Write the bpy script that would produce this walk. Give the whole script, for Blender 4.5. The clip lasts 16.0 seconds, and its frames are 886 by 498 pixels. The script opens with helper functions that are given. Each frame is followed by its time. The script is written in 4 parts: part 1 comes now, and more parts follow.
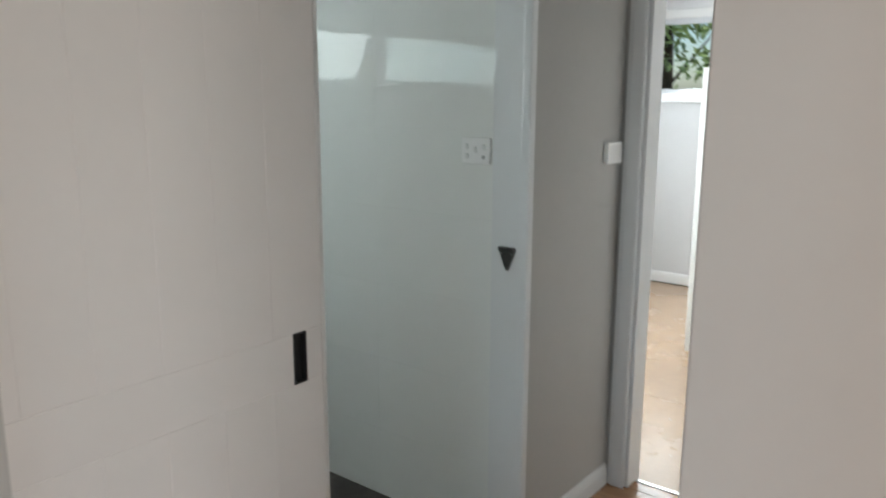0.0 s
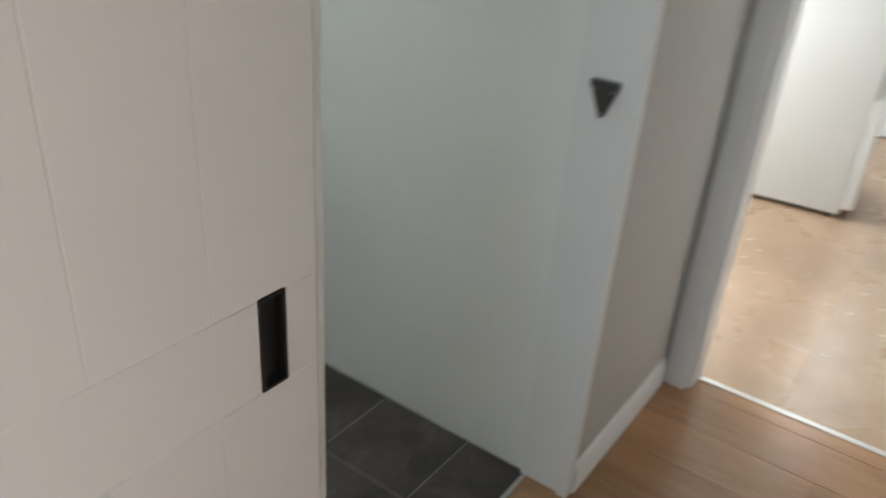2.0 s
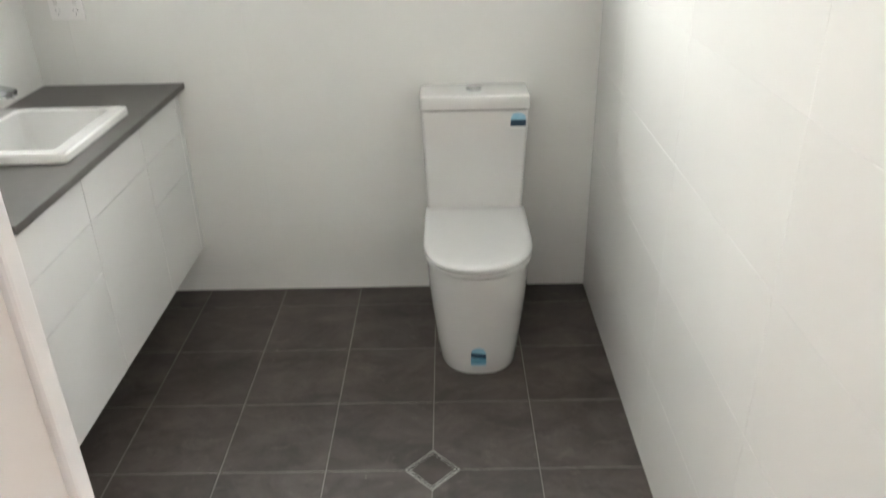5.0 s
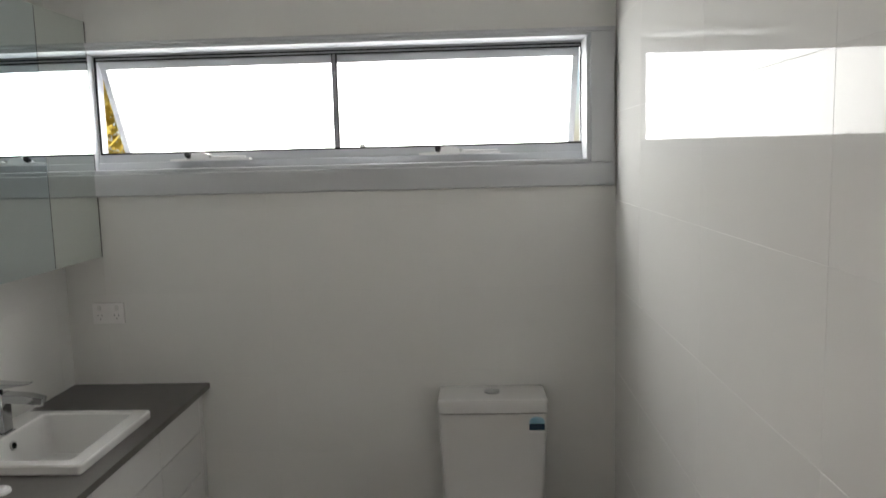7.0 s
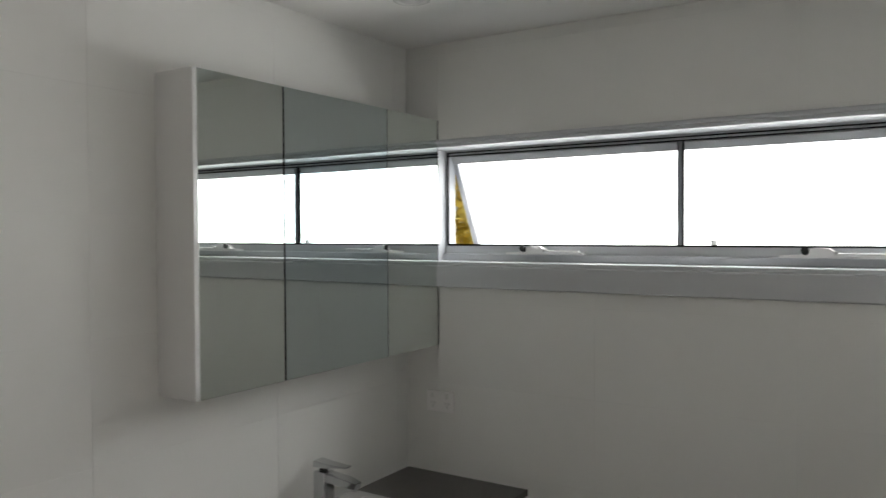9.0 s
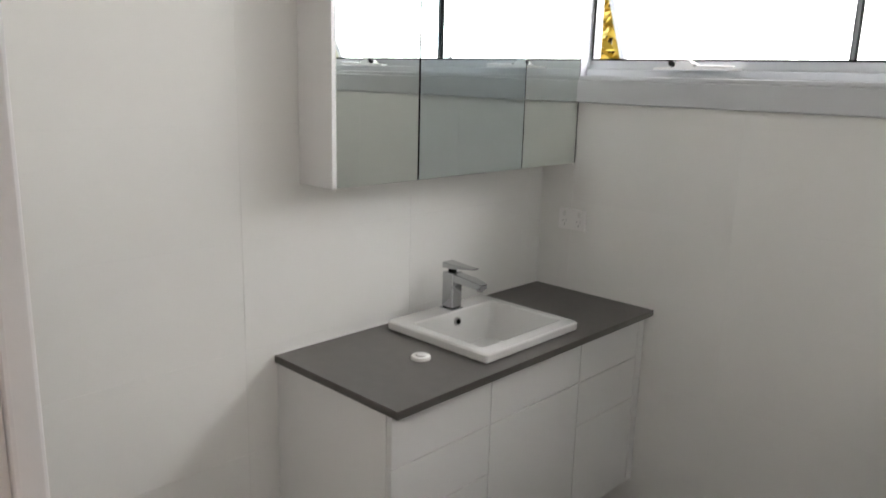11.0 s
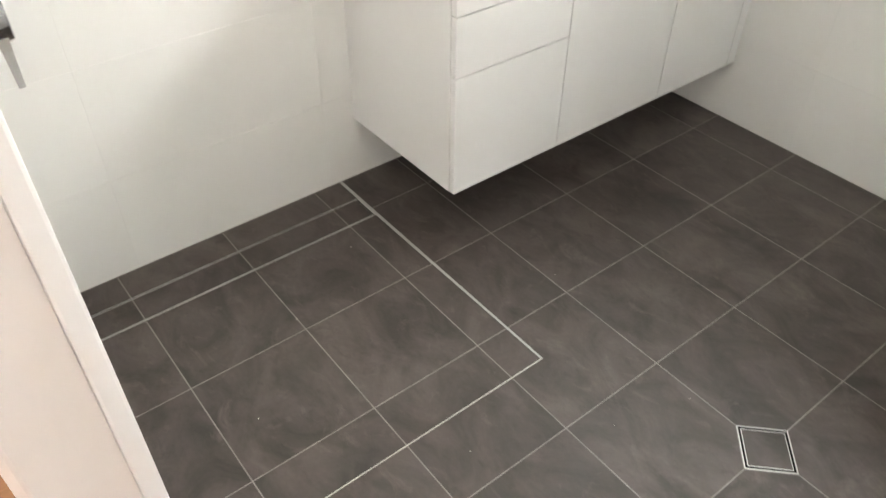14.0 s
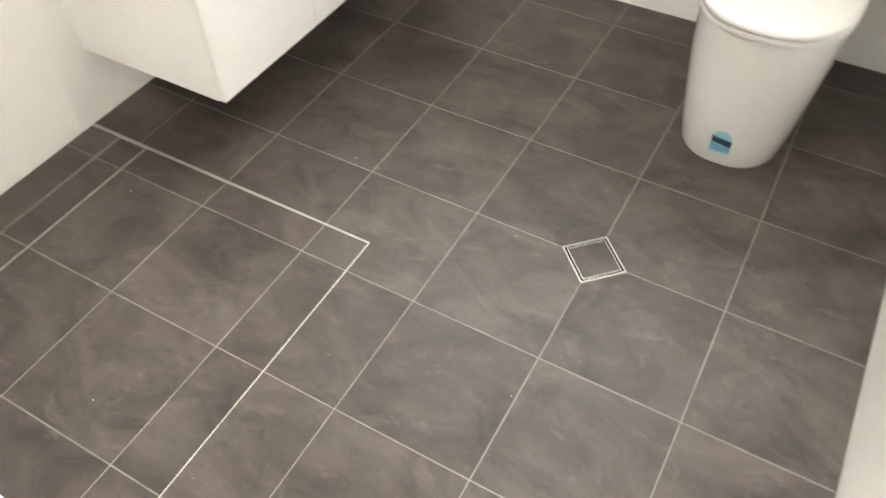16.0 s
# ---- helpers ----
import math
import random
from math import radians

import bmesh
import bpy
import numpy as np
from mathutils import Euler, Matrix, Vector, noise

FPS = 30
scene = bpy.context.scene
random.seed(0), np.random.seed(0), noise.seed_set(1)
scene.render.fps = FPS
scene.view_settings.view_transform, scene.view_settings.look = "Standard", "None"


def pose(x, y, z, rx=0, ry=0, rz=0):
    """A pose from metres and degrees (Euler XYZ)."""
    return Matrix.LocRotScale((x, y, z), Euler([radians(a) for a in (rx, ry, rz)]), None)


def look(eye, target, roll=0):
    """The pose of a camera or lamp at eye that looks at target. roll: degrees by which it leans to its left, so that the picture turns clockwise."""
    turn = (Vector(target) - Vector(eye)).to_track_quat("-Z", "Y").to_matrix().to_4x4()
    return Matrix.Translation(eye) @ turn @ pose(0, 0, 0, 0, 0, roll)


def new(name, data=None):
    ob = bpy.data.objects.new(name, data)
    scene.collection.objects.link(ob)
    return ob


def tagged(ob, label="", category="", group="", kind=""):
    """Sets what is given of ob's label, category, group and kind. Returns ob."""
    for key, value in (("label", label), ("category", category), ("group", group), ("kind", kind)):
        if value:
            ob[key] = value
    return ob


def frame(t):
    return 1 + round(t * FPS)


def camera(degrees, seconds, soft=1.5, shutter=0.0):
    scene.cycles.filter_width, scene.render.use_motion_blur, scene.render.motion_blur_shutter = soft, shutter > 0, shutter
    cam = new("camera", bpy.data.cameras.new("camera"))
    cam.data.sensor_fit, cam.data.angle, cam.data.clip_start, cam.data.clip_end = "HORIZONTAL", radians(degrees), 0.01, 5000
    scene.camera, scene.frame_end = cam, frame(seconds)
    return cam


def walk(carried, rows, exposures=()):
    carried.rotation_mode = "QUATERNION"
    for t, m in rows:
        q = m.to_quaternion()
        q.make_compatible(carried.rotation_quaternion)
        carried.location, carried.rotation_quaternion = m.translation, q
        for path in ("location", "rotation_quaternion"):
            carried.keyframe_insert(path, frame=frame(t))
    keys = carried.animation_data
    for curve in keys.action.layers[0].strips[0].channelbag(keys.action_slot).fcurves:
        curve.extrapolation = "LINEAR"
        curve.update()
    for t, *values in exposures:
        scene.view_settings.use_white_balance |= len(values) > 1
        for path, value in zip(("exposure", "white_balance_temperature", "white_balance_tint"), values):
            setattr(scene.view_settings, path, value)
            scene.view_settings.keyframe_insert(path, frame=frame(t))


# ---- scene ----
# ---------------------------------------------------------------- camera and walk
cam = camera(60.4, 16.0, shutter=0.4)
PATH = [
    (0, (-1.483, -2.487, 1.582), (0.06, -1.277, 1.186), 0.2),
    (0.5, (-1.363, -2.27, 1.568), (0.326, -1.354, 1.013), 0.1),
    (1, (-1.221, -2.098, 1.555), (0.562, -1.461, 0.91), 0.0),
    (1.5, (-1.1, -1.875, 1.543), (0.658, -1.236, 0.832), 1.4),
    (2, (-0.851, -1.748, 1.484), (0.612, -0.749, 0.554), 4.1),
    (2.5, (-0.516, -1.655, 1.425), (0.404, -0.379, 0.19), 6.1),
    (3, (-0.23, -1.602, 1.41), (0.217, -0.217, 0.038), 4.5),
    (3.5, (-0.004, -1.643, 1.414), (0.11, -0.214, 0.019), 2.8),
    (4, (0.069, -1.665, 1.431), (0.064, -0.164, 0.108), 0.5),
    (4.5, (0.061, -1.639, 1.481), (0.047, 0.005, 0.342), -0.7),
    (5, (0.065, -1.62, 1.519), (0.042, 0.162, 0.611), -1.4),
    (7.3, (0.102, -1.6, 1.64), (-0.014, 0.388, 1.462), -1.5),
    (7.5, (0.103, -1.585, 1.641), (-0.054, 0.404, 1.501), -1.5),
    (8, (0.18, -1.458, 1.689), (-0.208, 0.502, 1.596), -0.5),
    (8.2, (0.188, -1.413, 1.706), (-0.329, 0.517, 1.627), -0.1),
    (8.5, (0.22, -1.347, 1.721), (-0.548, 0.498, 1.662), -0.2),
    (9, (0.277, -1.287, 1.721), (-0.799, 0.398, 1.676), -0.3),
    (9.2, (0.343, -1.28, 1.702), (-0.823, 0.344, 1.644), -0.1),
    (11.5, (0.308, -1.249, 1.572), (-1.09, 0.07, 1.02), 1.4),
    (12, (0.294, -1.201, 1.522), (-1.171, -0.022, 0.839), 1.5),
    (12.5, (0.303, -1.178, 1.48), (-1.101, -0.105, 0.544), 2.3),
    (13, (0.295, -1.155, 1.439), (-1.051, -0.172, 0.333), 2.3),
    (13.5, (0.313, -1.134, 1.41), (-0.966, -0.203, 0.187), 1.5),
    (14, (0.308, -1.123, 1.389), (-0.87, -0.196, 0.066), 0.4),
    (14.5, (0.292, -1.128, 1.371), (-0.794, -0.178, -0.014), -0.0),
    (15, (0.282, -1.099, 1.369), (-0.709, -0.149, -0.086), -0.5),
    (15.5, (0.273, -1.087, 1.361), (-0.576, -0.062, -0.131), -0.7),
    (16, (0.261, -1.124, 1.334), (-0.396, -0.002, -0.185), -1.2),
]
EXPOSURES = [(0.0, -0.30, 5950, 2), (0.5, -0.60, 6500, 8), (1.0, -0.18, 6600, 10), (1.5, -0.27, 6650, 10), (2.0, -0.15, 6200, 5), (2.5, 0.54, 6150, 5), (3.5, 1.18, 6650, 10), (5.0, 1.18, 6700, 13),
             (7.3, -0.52, 6750, 16), (9.2, -0.75, 6700, 15), (11.5, 0.50, 6750, 18), (12.5, 0.90, 6850, 17), (13.5, 1.42, 6900, 15), (14.5, 1.82, 6950, 15), (16.0, 2.25, 7150, 15)]
walk(cam, [(t, look(eye, target, roll)) for t, eye, target, roll in PATH], EXPOSURES)

# ---------------------------------------------------------------- light
world = bpy.data.worlds.new("sky")
world.use_nodes = True
scene.world = world
_wn = world.node_tree.nodes
_sky = _wn.new("ShaderNodeTexSky")
_sky.sky_type = 'NISHITA'
_sky.sun_disc = False
_sky.sun_elevation = radians(50)
_sky.sun_rotation = radians(200)
world.node_tree.links.new(_sky.outputs[0], _wn["Background"].inputs[0])
_wn["Background"].inputs[1].default_value = 0.15

sun = new("sun", bpy.data.lights.new("sun", 'SUN'))
sun.data.energy, sun.data.angle, sun.data.color = 5.0, radians(3), (1.0, 0.96, 0.9)
sun.matrix_world = look((0, 0, 12), (7.0, 9.0, 0))


def opening_light(name, eye, target, sx, sy, watts, color, spread=180):
    la = bpy.data.lights.new(name, 'AREA')
    la.shape, la.size, la.size_y, la.energy, la.color, la.spread = 'RECTANGLE', sx, sy, watts, color, radians(spread)
    ob = new(name, la)
    ob.matrix_world = look(eye, target)
    return ob


# sky light standing in the openings of the bathroom and the bedroom
opening_light("sky_bathroom", (-0.383, 1.297, 1.830), (-0.383, 0.297, 1.321), 1.840, 0.410, 20.5, (0.95, 1.0, 0.985), 178)
opening_light("sky_bedroom", (2.25, 0.36, 1.50), (2.3, -1.5, 1.1), 1.5, 1.25, 84, (1.0, 0.99, 0.97))
opening_light("sky_bedroom_east", (4.74, -0.70, 1.90), (2.6, -1.2, 0.6), 1.60, 0.50, 52, (1.0, 1.0, 1.0))
# Added fill lamp: no source is known at this end of the hall.
opening_light("added_hall_light", (-2.98, -1.72, 1.45), (0.6, -1.42, 0.9), 0.80, 1.10, 1.7, (0.93, 0.97, 1.0), 56)
# Added warm fill from an unseen opening behind the start of the walk.
opening_light("added_back_room_light", (-1.75, -5.15, 1.5), (-1.2, -2.2, 1.0), 1.8, 1.3, 62, (1.0, 0.89, 0.82))

# ---------------------------------------------------------------- materials
def mat(name, color, rough=0.5, metal=0.0, var=0.0, scale=8.0, fine=0.0, bump=0.0, bscale=60.0, color2=None, coat=0.0,
        obj_var=0.0, rough_var=0.0, stretch=(1, 1, 1), wear=0.0, wear_color=(0.5, 0.45, 0.4), wear_scale=3.0, distort=0.0, spec=0.5, wear2=0.0, wear2_color=(0.02, 0.02, 0.02)):
    m = bpy.data.materials.new(name)
    m.use_nodes = True
    nt = m.node_tree
    nd, lk = nt.nodes, nt.links
    b = nd["Principled BSDF"]
    b.inputs["Roughness"].default_value = rough
    b.inputs["Metallic"].default_value = metal
    b.inputs["Coat Weight"].default_value = coat
    b.inputs["Specular IOR Level"].default_value = spec
    b.inputs["Coat Roughness"].default_value = 0.05
    tc = nd.new("ShaderNodeTexCoord")
    mp = nd.new("ShaderNodeMapping")
    mp.inputs["Scale"].default_value = stretch
    lk.new(tc.outputs["Object"], mp.inputs[0])
    info = nd.new("ShaderNodeObjectInfo")
    shift = nd.new("ShaderNodeVectorMath")
    shift.operation = 'MULTIPLY_ADD'
    rnd = nd.new("ShaderNodeCombineXYZ")
    for k in range(3):
        lk.new(info.outputs["Random"], rnd.inputs[k])
    lk.new(rnd.outputs[0], shift.inputs[0])
    shift.inputs[1].default_value = (17.0, 31.0, 23.0)
    lk.new(mp.outputs[0], shift.inputs[2])
    vec = shift.outputs[0]
    c2 = color2 or tuple(c * (1 - var) for c in color)
    if var or color2:
        n1 = nd.new("ShaderNodeTexNoise")
        n1.inputs["Scale"].default_value, n1.inputs["Detail"].default_value = scale, 6.0
        n1.inputs["Roughness"].default_value = 0.62
        n1.inputs["Distortion"].default_value = distort
        lk.new(vec, n1.inputs["Vector"])
        r1 = nd.new("ShaderNodeMapRange")
        r1.inputs["From Min"].default_value, r1.inputs["From Max"].default_value = 0.32, 0.68
        lk.new(n1.outputs["Fac"], r1.inputs["Value"])
        mix = nd.new("ShaderNodeMix")
        mix.data_type = 'RGBA'
        mix.inputs["A"].default_value, mix.inputs["B"].default_value = (*color, 1), (*c2, 1)
        lk.new(r1.outputs[0], mix.inputs["Factor"])
        out = mix.outputs["Result"]
        if rough_var:
            rr = nd.new("ShaderNodeMapRange")
            rr.inputs["To Min"].default_value, rr.inputs["To Max"].default_value = rough - rough_var, rough + rough_var
            lk.new(n1.outputs["Fac"], rr.inputs["Value"])
            lk.new(rr.outputs[0], b.inputs["Roughness"])
        if fine:
            n2 = nd.new("ShaderNodeTexNoise")
            n2.inputs["Scale"].default_value, n2.inputs["Detail"].default_value = scale * 14, 3.0
            lk.new(vec, n2.inputs["Vector"])
            r2 = nd.new("ShaderNodeMapRange")
            r2.inputs["To Min"].default_value, r2.inputs["To Max"].default_value = 1 - fine, 1 + fine
            lk.new(n2.outputs["Fac"], r2.inputs["Value"])
            mul = nd.new("ShaderNodeVectorMath")
            mul.operation = 'SCALE'
            lk.new(out, mul.inputs[0])
            lk.new(r2.outputs[0], mul.inputs["Scale"])
            out = mul.outputs[0]
        if obj_var:
            r3 = nd.new("ShaderNodeMapRange")
            r3.inputs["To Min"].default_value, r3.inputs["To Max"].default_value = 1 - obj_var, 1 + obj_var
            lk.new(info.outputs["Random"], r3.inputs["Value"])
            mul = nd.new("ShaderNodeVectorMath")
            mul.operation = 'SCALE'
            lk.new(out, mul.inputs[0])
            lk.new(r3.outputs[0], mul.inputs["Scale"])
            out = mul.outputs[0]
        for amount, tone, size in ((wear, wear_color, wear_scale), (wear2, wear2_color, wear_scale * 1.7)):
            if not amount:
                continue
            n4 = nd.new("ShaderNodeTexNoise")
            n4.inputs["Scale"].default_value, n4.inputs["Detail"].default_value = size, 9.0
            n4.inputs["Roughness"].default_value = 0.7
            n4.inputs["Distortion"].default_value = distort
            lk.new(vec, n4.inputs["Vector"])
            r4 = nd.new("ShaderNodeMapRange")
            r4.inputs["From Min"].default_value, r4.inputs["From Max"].default_value = 0.56, 0.74
            r4.inputs["To Max"].default_value = amount
            lk.new(n4.outputs["Fac"], r4.inputs["Value"])
            mw = nd.new("ShaderNodeMix")
            mw.data_type = 'RGBA'
            mw.inputs["B"].default_value = (*tone, 1)
            lk.new(r4.outputs[0], mw.inputs["Factor"])
            lk.new(out, mw.inputs["A"])
            out = mw.outputs["Result"]
        lk.new(out, b.inputs["Base Color"])
    else:
        b.inputs["Base Color"].default_value = (*color, 1)
    if bump:
        n3 = nd.new("ShaderNodeTexNoise")
        n3.inputs["Scale"].default_value, n3.inputs["Detail"].default_value = bscale, 4.0
        lk.new(vec, n3.inputs["Vector"])
        bp = nd.new("ShaderNodeBump")
        bp.inputs["Strength"].default_value, bp.inputs["Distance"].default_value = bump, 0.01
        lk.new(n3.outputs["Fac"], bp.inputs["Height"])
        lk.new(bp.outputs[0], b.inputs["Normal"])
    return m


M_wall_tile = mat("white_gloss_wall_tile", (0.835, 0.835, 0.81), 0.022, var=0.03, scale=1.5, bump=0.004, bscale=5.0, spec=0.32)
M_wall_grout = mat("white_grout", (0.80, 0.80, 0.775), 0.8, var=0.05, scale=20, bump=0.2, bscale=200)
M_floor_tile = mat("charcoal_floor_tile", (0.040, 0.0330, 0.0293), 0.46, color2=(0.109, 0.090, 0.081), scale=5.2, fine=0.14, obj_var=0.12, rough_var=0.10, bump=0.05, bscale=90,
                   wear=0.65, wear_color=(0.158, 0.132, 0.114), wear_scale=10.5, distort=0.75, wear2=0.5, wear2_color=(0.024, 0.0195, 0.0165), spec=0.4, stretch=(1.0, 1.5, 1.0))
M_floor_grout = mat("grey_floor_grout", (0.31, 0.285, 0.265), 0.85, var=0.35, scale=14, bump=0.3, bscale=200)
M_hall_paint = mat("grey_wall_paint", (0.47, 0.455, 0.435), 0.62, var=0.04, scale=2.5, fine=0.02, bump=0.05, bscale=120)
M_bed_paint = mat("pale_grey_wall_paint", (0.64, 0.64, 0.65), 0.62, var=0.04, scale=2.5, fine=0.02, bump=0.05, bscale=120)
M_room_paint = mat("warm_white_wall_paint", (0.70, 0.66, 0.62), 0.65, var=0.04, scale=2.5, bump=0.05, bscale=120)
M_ceiling = mat("white_ceiling_paint", (0.86, 0.85, 0.83), 0.75, var=0.03, scale=2.0, bump=0.05, bscale=100)
M_trim = mat("white_trim_paint", (0.76, 0.76, 0.76), 0.32, var=0.03, scale=3.0, bump=0.03, bscale=60)
M_door = mat("white_door_paint", (0.74, 0.71, 0.69), 0.38, var=0.03, scale=3.0, fine=0.01, bump=0.03, bscale=80)
M_vanity = mat("white_gloss_laminate", (0.79, 0.79, 0.78), 0.14, var=0.02, scale=2.0, bump=0.01, bscale=12)
M_top = mat("dark_grey_laminate", (0.108, 0.100, 0.093), 0.36, var=0.12, scale=30, fine=0.10, bump=0.02, bscale=200)
M_ceramic = mat("white_glazed_ceramic", (0.74, 0.735, 0.72), 0.07, var=0.015, scale=3.0, coat=0.5)
M_seat = mat("white_plastic_seat", (0.75, 0.745, 0.735), 0.16, var=0.015, scale=3.0)
M_chrome = mat("chrome", (0.52, 0.53, 0.54), 0.08, 1.0, var=0.05, scale=12)
M_satin = mat("satin_steel", (0.52, 0.52, 0.51), 0.30, 1.0, var=0.10, scale=30)
M_alu_trim = mat("bright_aluminium_trim", (0.66, 0.65, 0.62), 0.30, 1.0, var=0.10, scale=25)
M_black = mat("matt_black_metal", (0.010, 0.009, 0.009), 0.5, 0.0, var=0.2, scale=20)
# Near-black, also put where gaps, slots and holes should read as shade.
M_dark = mat("near_black", (0.010, 0.010, 0.010), 0.9, var=0.2, scale=10, spec=0.1)
M_mirror = mat("mirror_silver", (0.71, 0.755, 0.73), 0.004, 1.0)
# Mirror copy: the middle door's darker, bluer reflection is put into its colour.
M_mirror_mid = mat("mirror_silver_dulled", (0.60, 0.675, 0.685), 0.004, 1.0)
M_frame = mat("white_powder_coat", (0.62, 0.635, 0.66), 0.34, var=0.03, scale=6)
# Trim white darkened so the reveal beside the window lamp glares less.
M_window_trim = mat("toned_down_window_trim_paint", (0.60, 0.615, 0.635), 0.4, var=0.03, scale=4.0, bump=0.03, bscale=60)
M_gun = mat("gunmetal", (0.16, 0.155, 0.15), 0.30, 1.0, var=0.1, scale=30)
M_sky_blue = mat("pale_blue_sticker", (0.22, 0.50, 0.66), 0.35, color2=(0.40, 0.62, 0.72), scale=40)
M_plate = mat("white_plastic_plate", (0.80, 0.80, 0.78), 0.22, var=0.02, scale=8)
M_white = mat("bright_white_plastic", (0.92, 0.91, 0.90), 0.25, var=0.02, scale=8)
M_blue = mat("blue_sticker", (0.06, 0.22, 0.36), 0.35, color2=(0.16, 0.40, 0.55), scale=30)
M_blue_dark = mat("dark_blue_sticker_band", (0.012, 0.05, 0.10), 0.35, var=0.2, scale=30)
# Dark grey that colours shade into the mirror door edges and socket slots.
M_grey = mat("dark_grey_recess_tone", (0.10, 0.10, 0.105), 0.45, var=0.1, scale=20)
M_mullion = mat("mid_grey_powder_coat", (0.26, 0.265, 0.27), 0.4, var=0.05, scale=20)
M_seal = mat("black_rubber_seal", (0.010, 0.010, 0.010), 0.9, var=0.2, scale=30, spec=0.1)
M_timber = mat("oak_floor_board", (0.40, 0.225, 0.115), 0.22, color2=(0.30, 0.165, 0.082), scale=1.8, fine=0.12, obj_var=0.08, rough_var=0.06,
               stretch=(7.0, 1.0, 1.0), bump=0.04, bscale=40, wear=0.35, wear_color=(0.10, 0.055, 0.028), wear_scale=1.6)
M_ply = mat("worn_particleboard", (0.42, 0.295, 0.195), 0.28, color2=(0.31, 0.213, 0.138), scale=1.6, fine=0.12, obj_var=0.08, rough_var=0.12, bump=0.06, bscale=120,
            wear=0.5, wear_color=(0.44, 0.335, 0.235), wear_scale=1.9)
M_spot = mat("dried_white_plaster", (0.70, 0.66, 0.60), 0.9, var=0.1, scale=40, bump=0.3, bscale=120)
M_red = mat("red_chalk", (0.55, 0.17, 0.10), 0.9, var=0.4, scale=40)
M_fridge = mat("white_enamel", (0.62, 0.62, 0.60), 0.28, var=0.02, scale=2.5, bump=0.04, bscale=180)
# Leaf colours lifted far above real foliage to imitate glaring daylight.
M_leaf = mat("yellow_leaf_brightened", (0.85, 0.64, 0.12), 0.5, color2=(0.68, 0.55, 0.10), scale=6, obj_var=0.2)
M_leaf_green = mat("leaf_green_brightened", (0.36, 0.47, 0.17), 0.5, color2=(0.48, 0.58, 0.25), scale=3, obj_var=0.2)
M_bark = mat("bark", (0.10, 0.07, 0.05), 0.9, var=0.4, scale=8, bump=0.5, bscale=20)
M_roof = mat("pale_metal_roof", (0.55, 0.58, 0.62), 0.5, var=0.08, scale=2)
M_render = mat("cream_render", (0.68, 0.64, 0.60), 0.8, var=0.06, scale=2)
M_ground = mat("dry_grass_ground", (0.16, 0.15, 0.08), 0.95, color2=(0.10, 0.12, 0.05), scale=0.6, fine=0.3, bump=0.3, bscale=4)


def glass_material(name, rough):
    m = bpy.data.materials.new(name)
    m.use_nodes = True
    b = m.node_tree.nodes["Principled BSDF"]
    b.inputs["Base Color"].default_value = (0.97, 0.98, 0.98, 1)
    b.inputs["Roughness"].default_value = rough
    b.inputs["Transmission Weight"].default_value = 1.0
    b.inputs["IOR"].default_value = 1.12
    return m


M_glass = glass_material("window_glass", 0.02)
M_frosted = glass_material("translucent_glass", 0.25)

# ---------------------------------------------------------------- mesh helpers
def mesh_of(bm, name, material, smooth=None):
    me = bpy.data.meshes.new(name)
    bm.normal_update()
    bm.to_mesh(me)
    bm.free()
    me.materials.append(material)
    if smooth is not None:
        for p in me.polygons:
            p.use_smooth = True
        me.set_sharp_from_angle(angle=radians(smooth))
    return me


def part(name, bm, material, parent=None, label="", smooth=None):
    ob = new(name, mesh_of(bm, name, material, smooth))
    if parent is not None:
        ob.parent = parent
    if label:
        ob["label"] = label
    return ob


def thing(name, label, category, group="", at=(0, 0, 0), turn=0.0):
    ob = new(name)
    ob.empty_display_size = 0.05
    ob.matrix_world = pose(*at, 0, 0, turn)
    return tagged(ob, label, category, group)


def box(x0, y0, z0, x1, y1, z1, bev=0.0, seg=2, bm=None):
    """A box between two corners, its edges rounded by bev; added to bm where one is given."""
    one = bmesh.new()
    bmesh.ops.create_cube(one, size=1.0)
    for v in one.verts:
        v.co = Vector((x0 + (v.co.x + 0.5) * (x1 - x0), y0 + (v.co.y + 0.5) * (y1 - y0), z0 + (v.co.z + 0.5) * (z1 - z0)))
    if bev:
        bmesh.ops.bevel(one, geom=one.edges[:], offset=bev, segments=seg, affect='EDGES', profile=0.5)
    return join(bm, one)


def join(bm, one):
    if bm is None:
        return one
    me = bpy.data.meshes.new("join")
    one.to_mesh(me)
    one.free()
    bm.from_mesh(me)
    bpy.data.meshes.remove(me)
    return bm


def moved(bm, m):
    bmesh.ops.transform(bm, matrix=m, verts=bm.verts[:])
    return bm


def cyl(r, h, seg=32, r2=None, bev=0.0, m=Matrix()):
    bm = bmesh.new()
    bmesh.ops.create_cone(bm, cap_ends=True, segments=seg, radius1=r, radius2=r if r2 is None else r2, depth=h)
    if bev:
        es = [e for e in bm.edges if all(len(f.verts) > 4 for f in e.link_faces) or any(len(f.verts) > 4 for f in e.link_faces)]
        bmesh.ops.bevel(bm, geom=es, offset=bev, segments=3, affect='EDGES', profile=0.5)
    return moved(bm, m)


def loft(rings, cap0=True, cap1=True, bm=None):
    """A skin over rings of equally many points."""
    bm = bm or bmesh.new()
    rows = [[bm.verts.new(p) for p in ring] for ring in rings]
    for a, b in zip(rows, rows[1:]):
        for k in range(len(a)):
            bm.faces.new((a[k], a[(k + 1) % len(a)], b[(k + 1) % len(a)], b[k]))
    if cap0:
        bm.faces.new(rows[0][::-1])
    if cap1:
        bm.faces.new(rows[-1])
    return bm


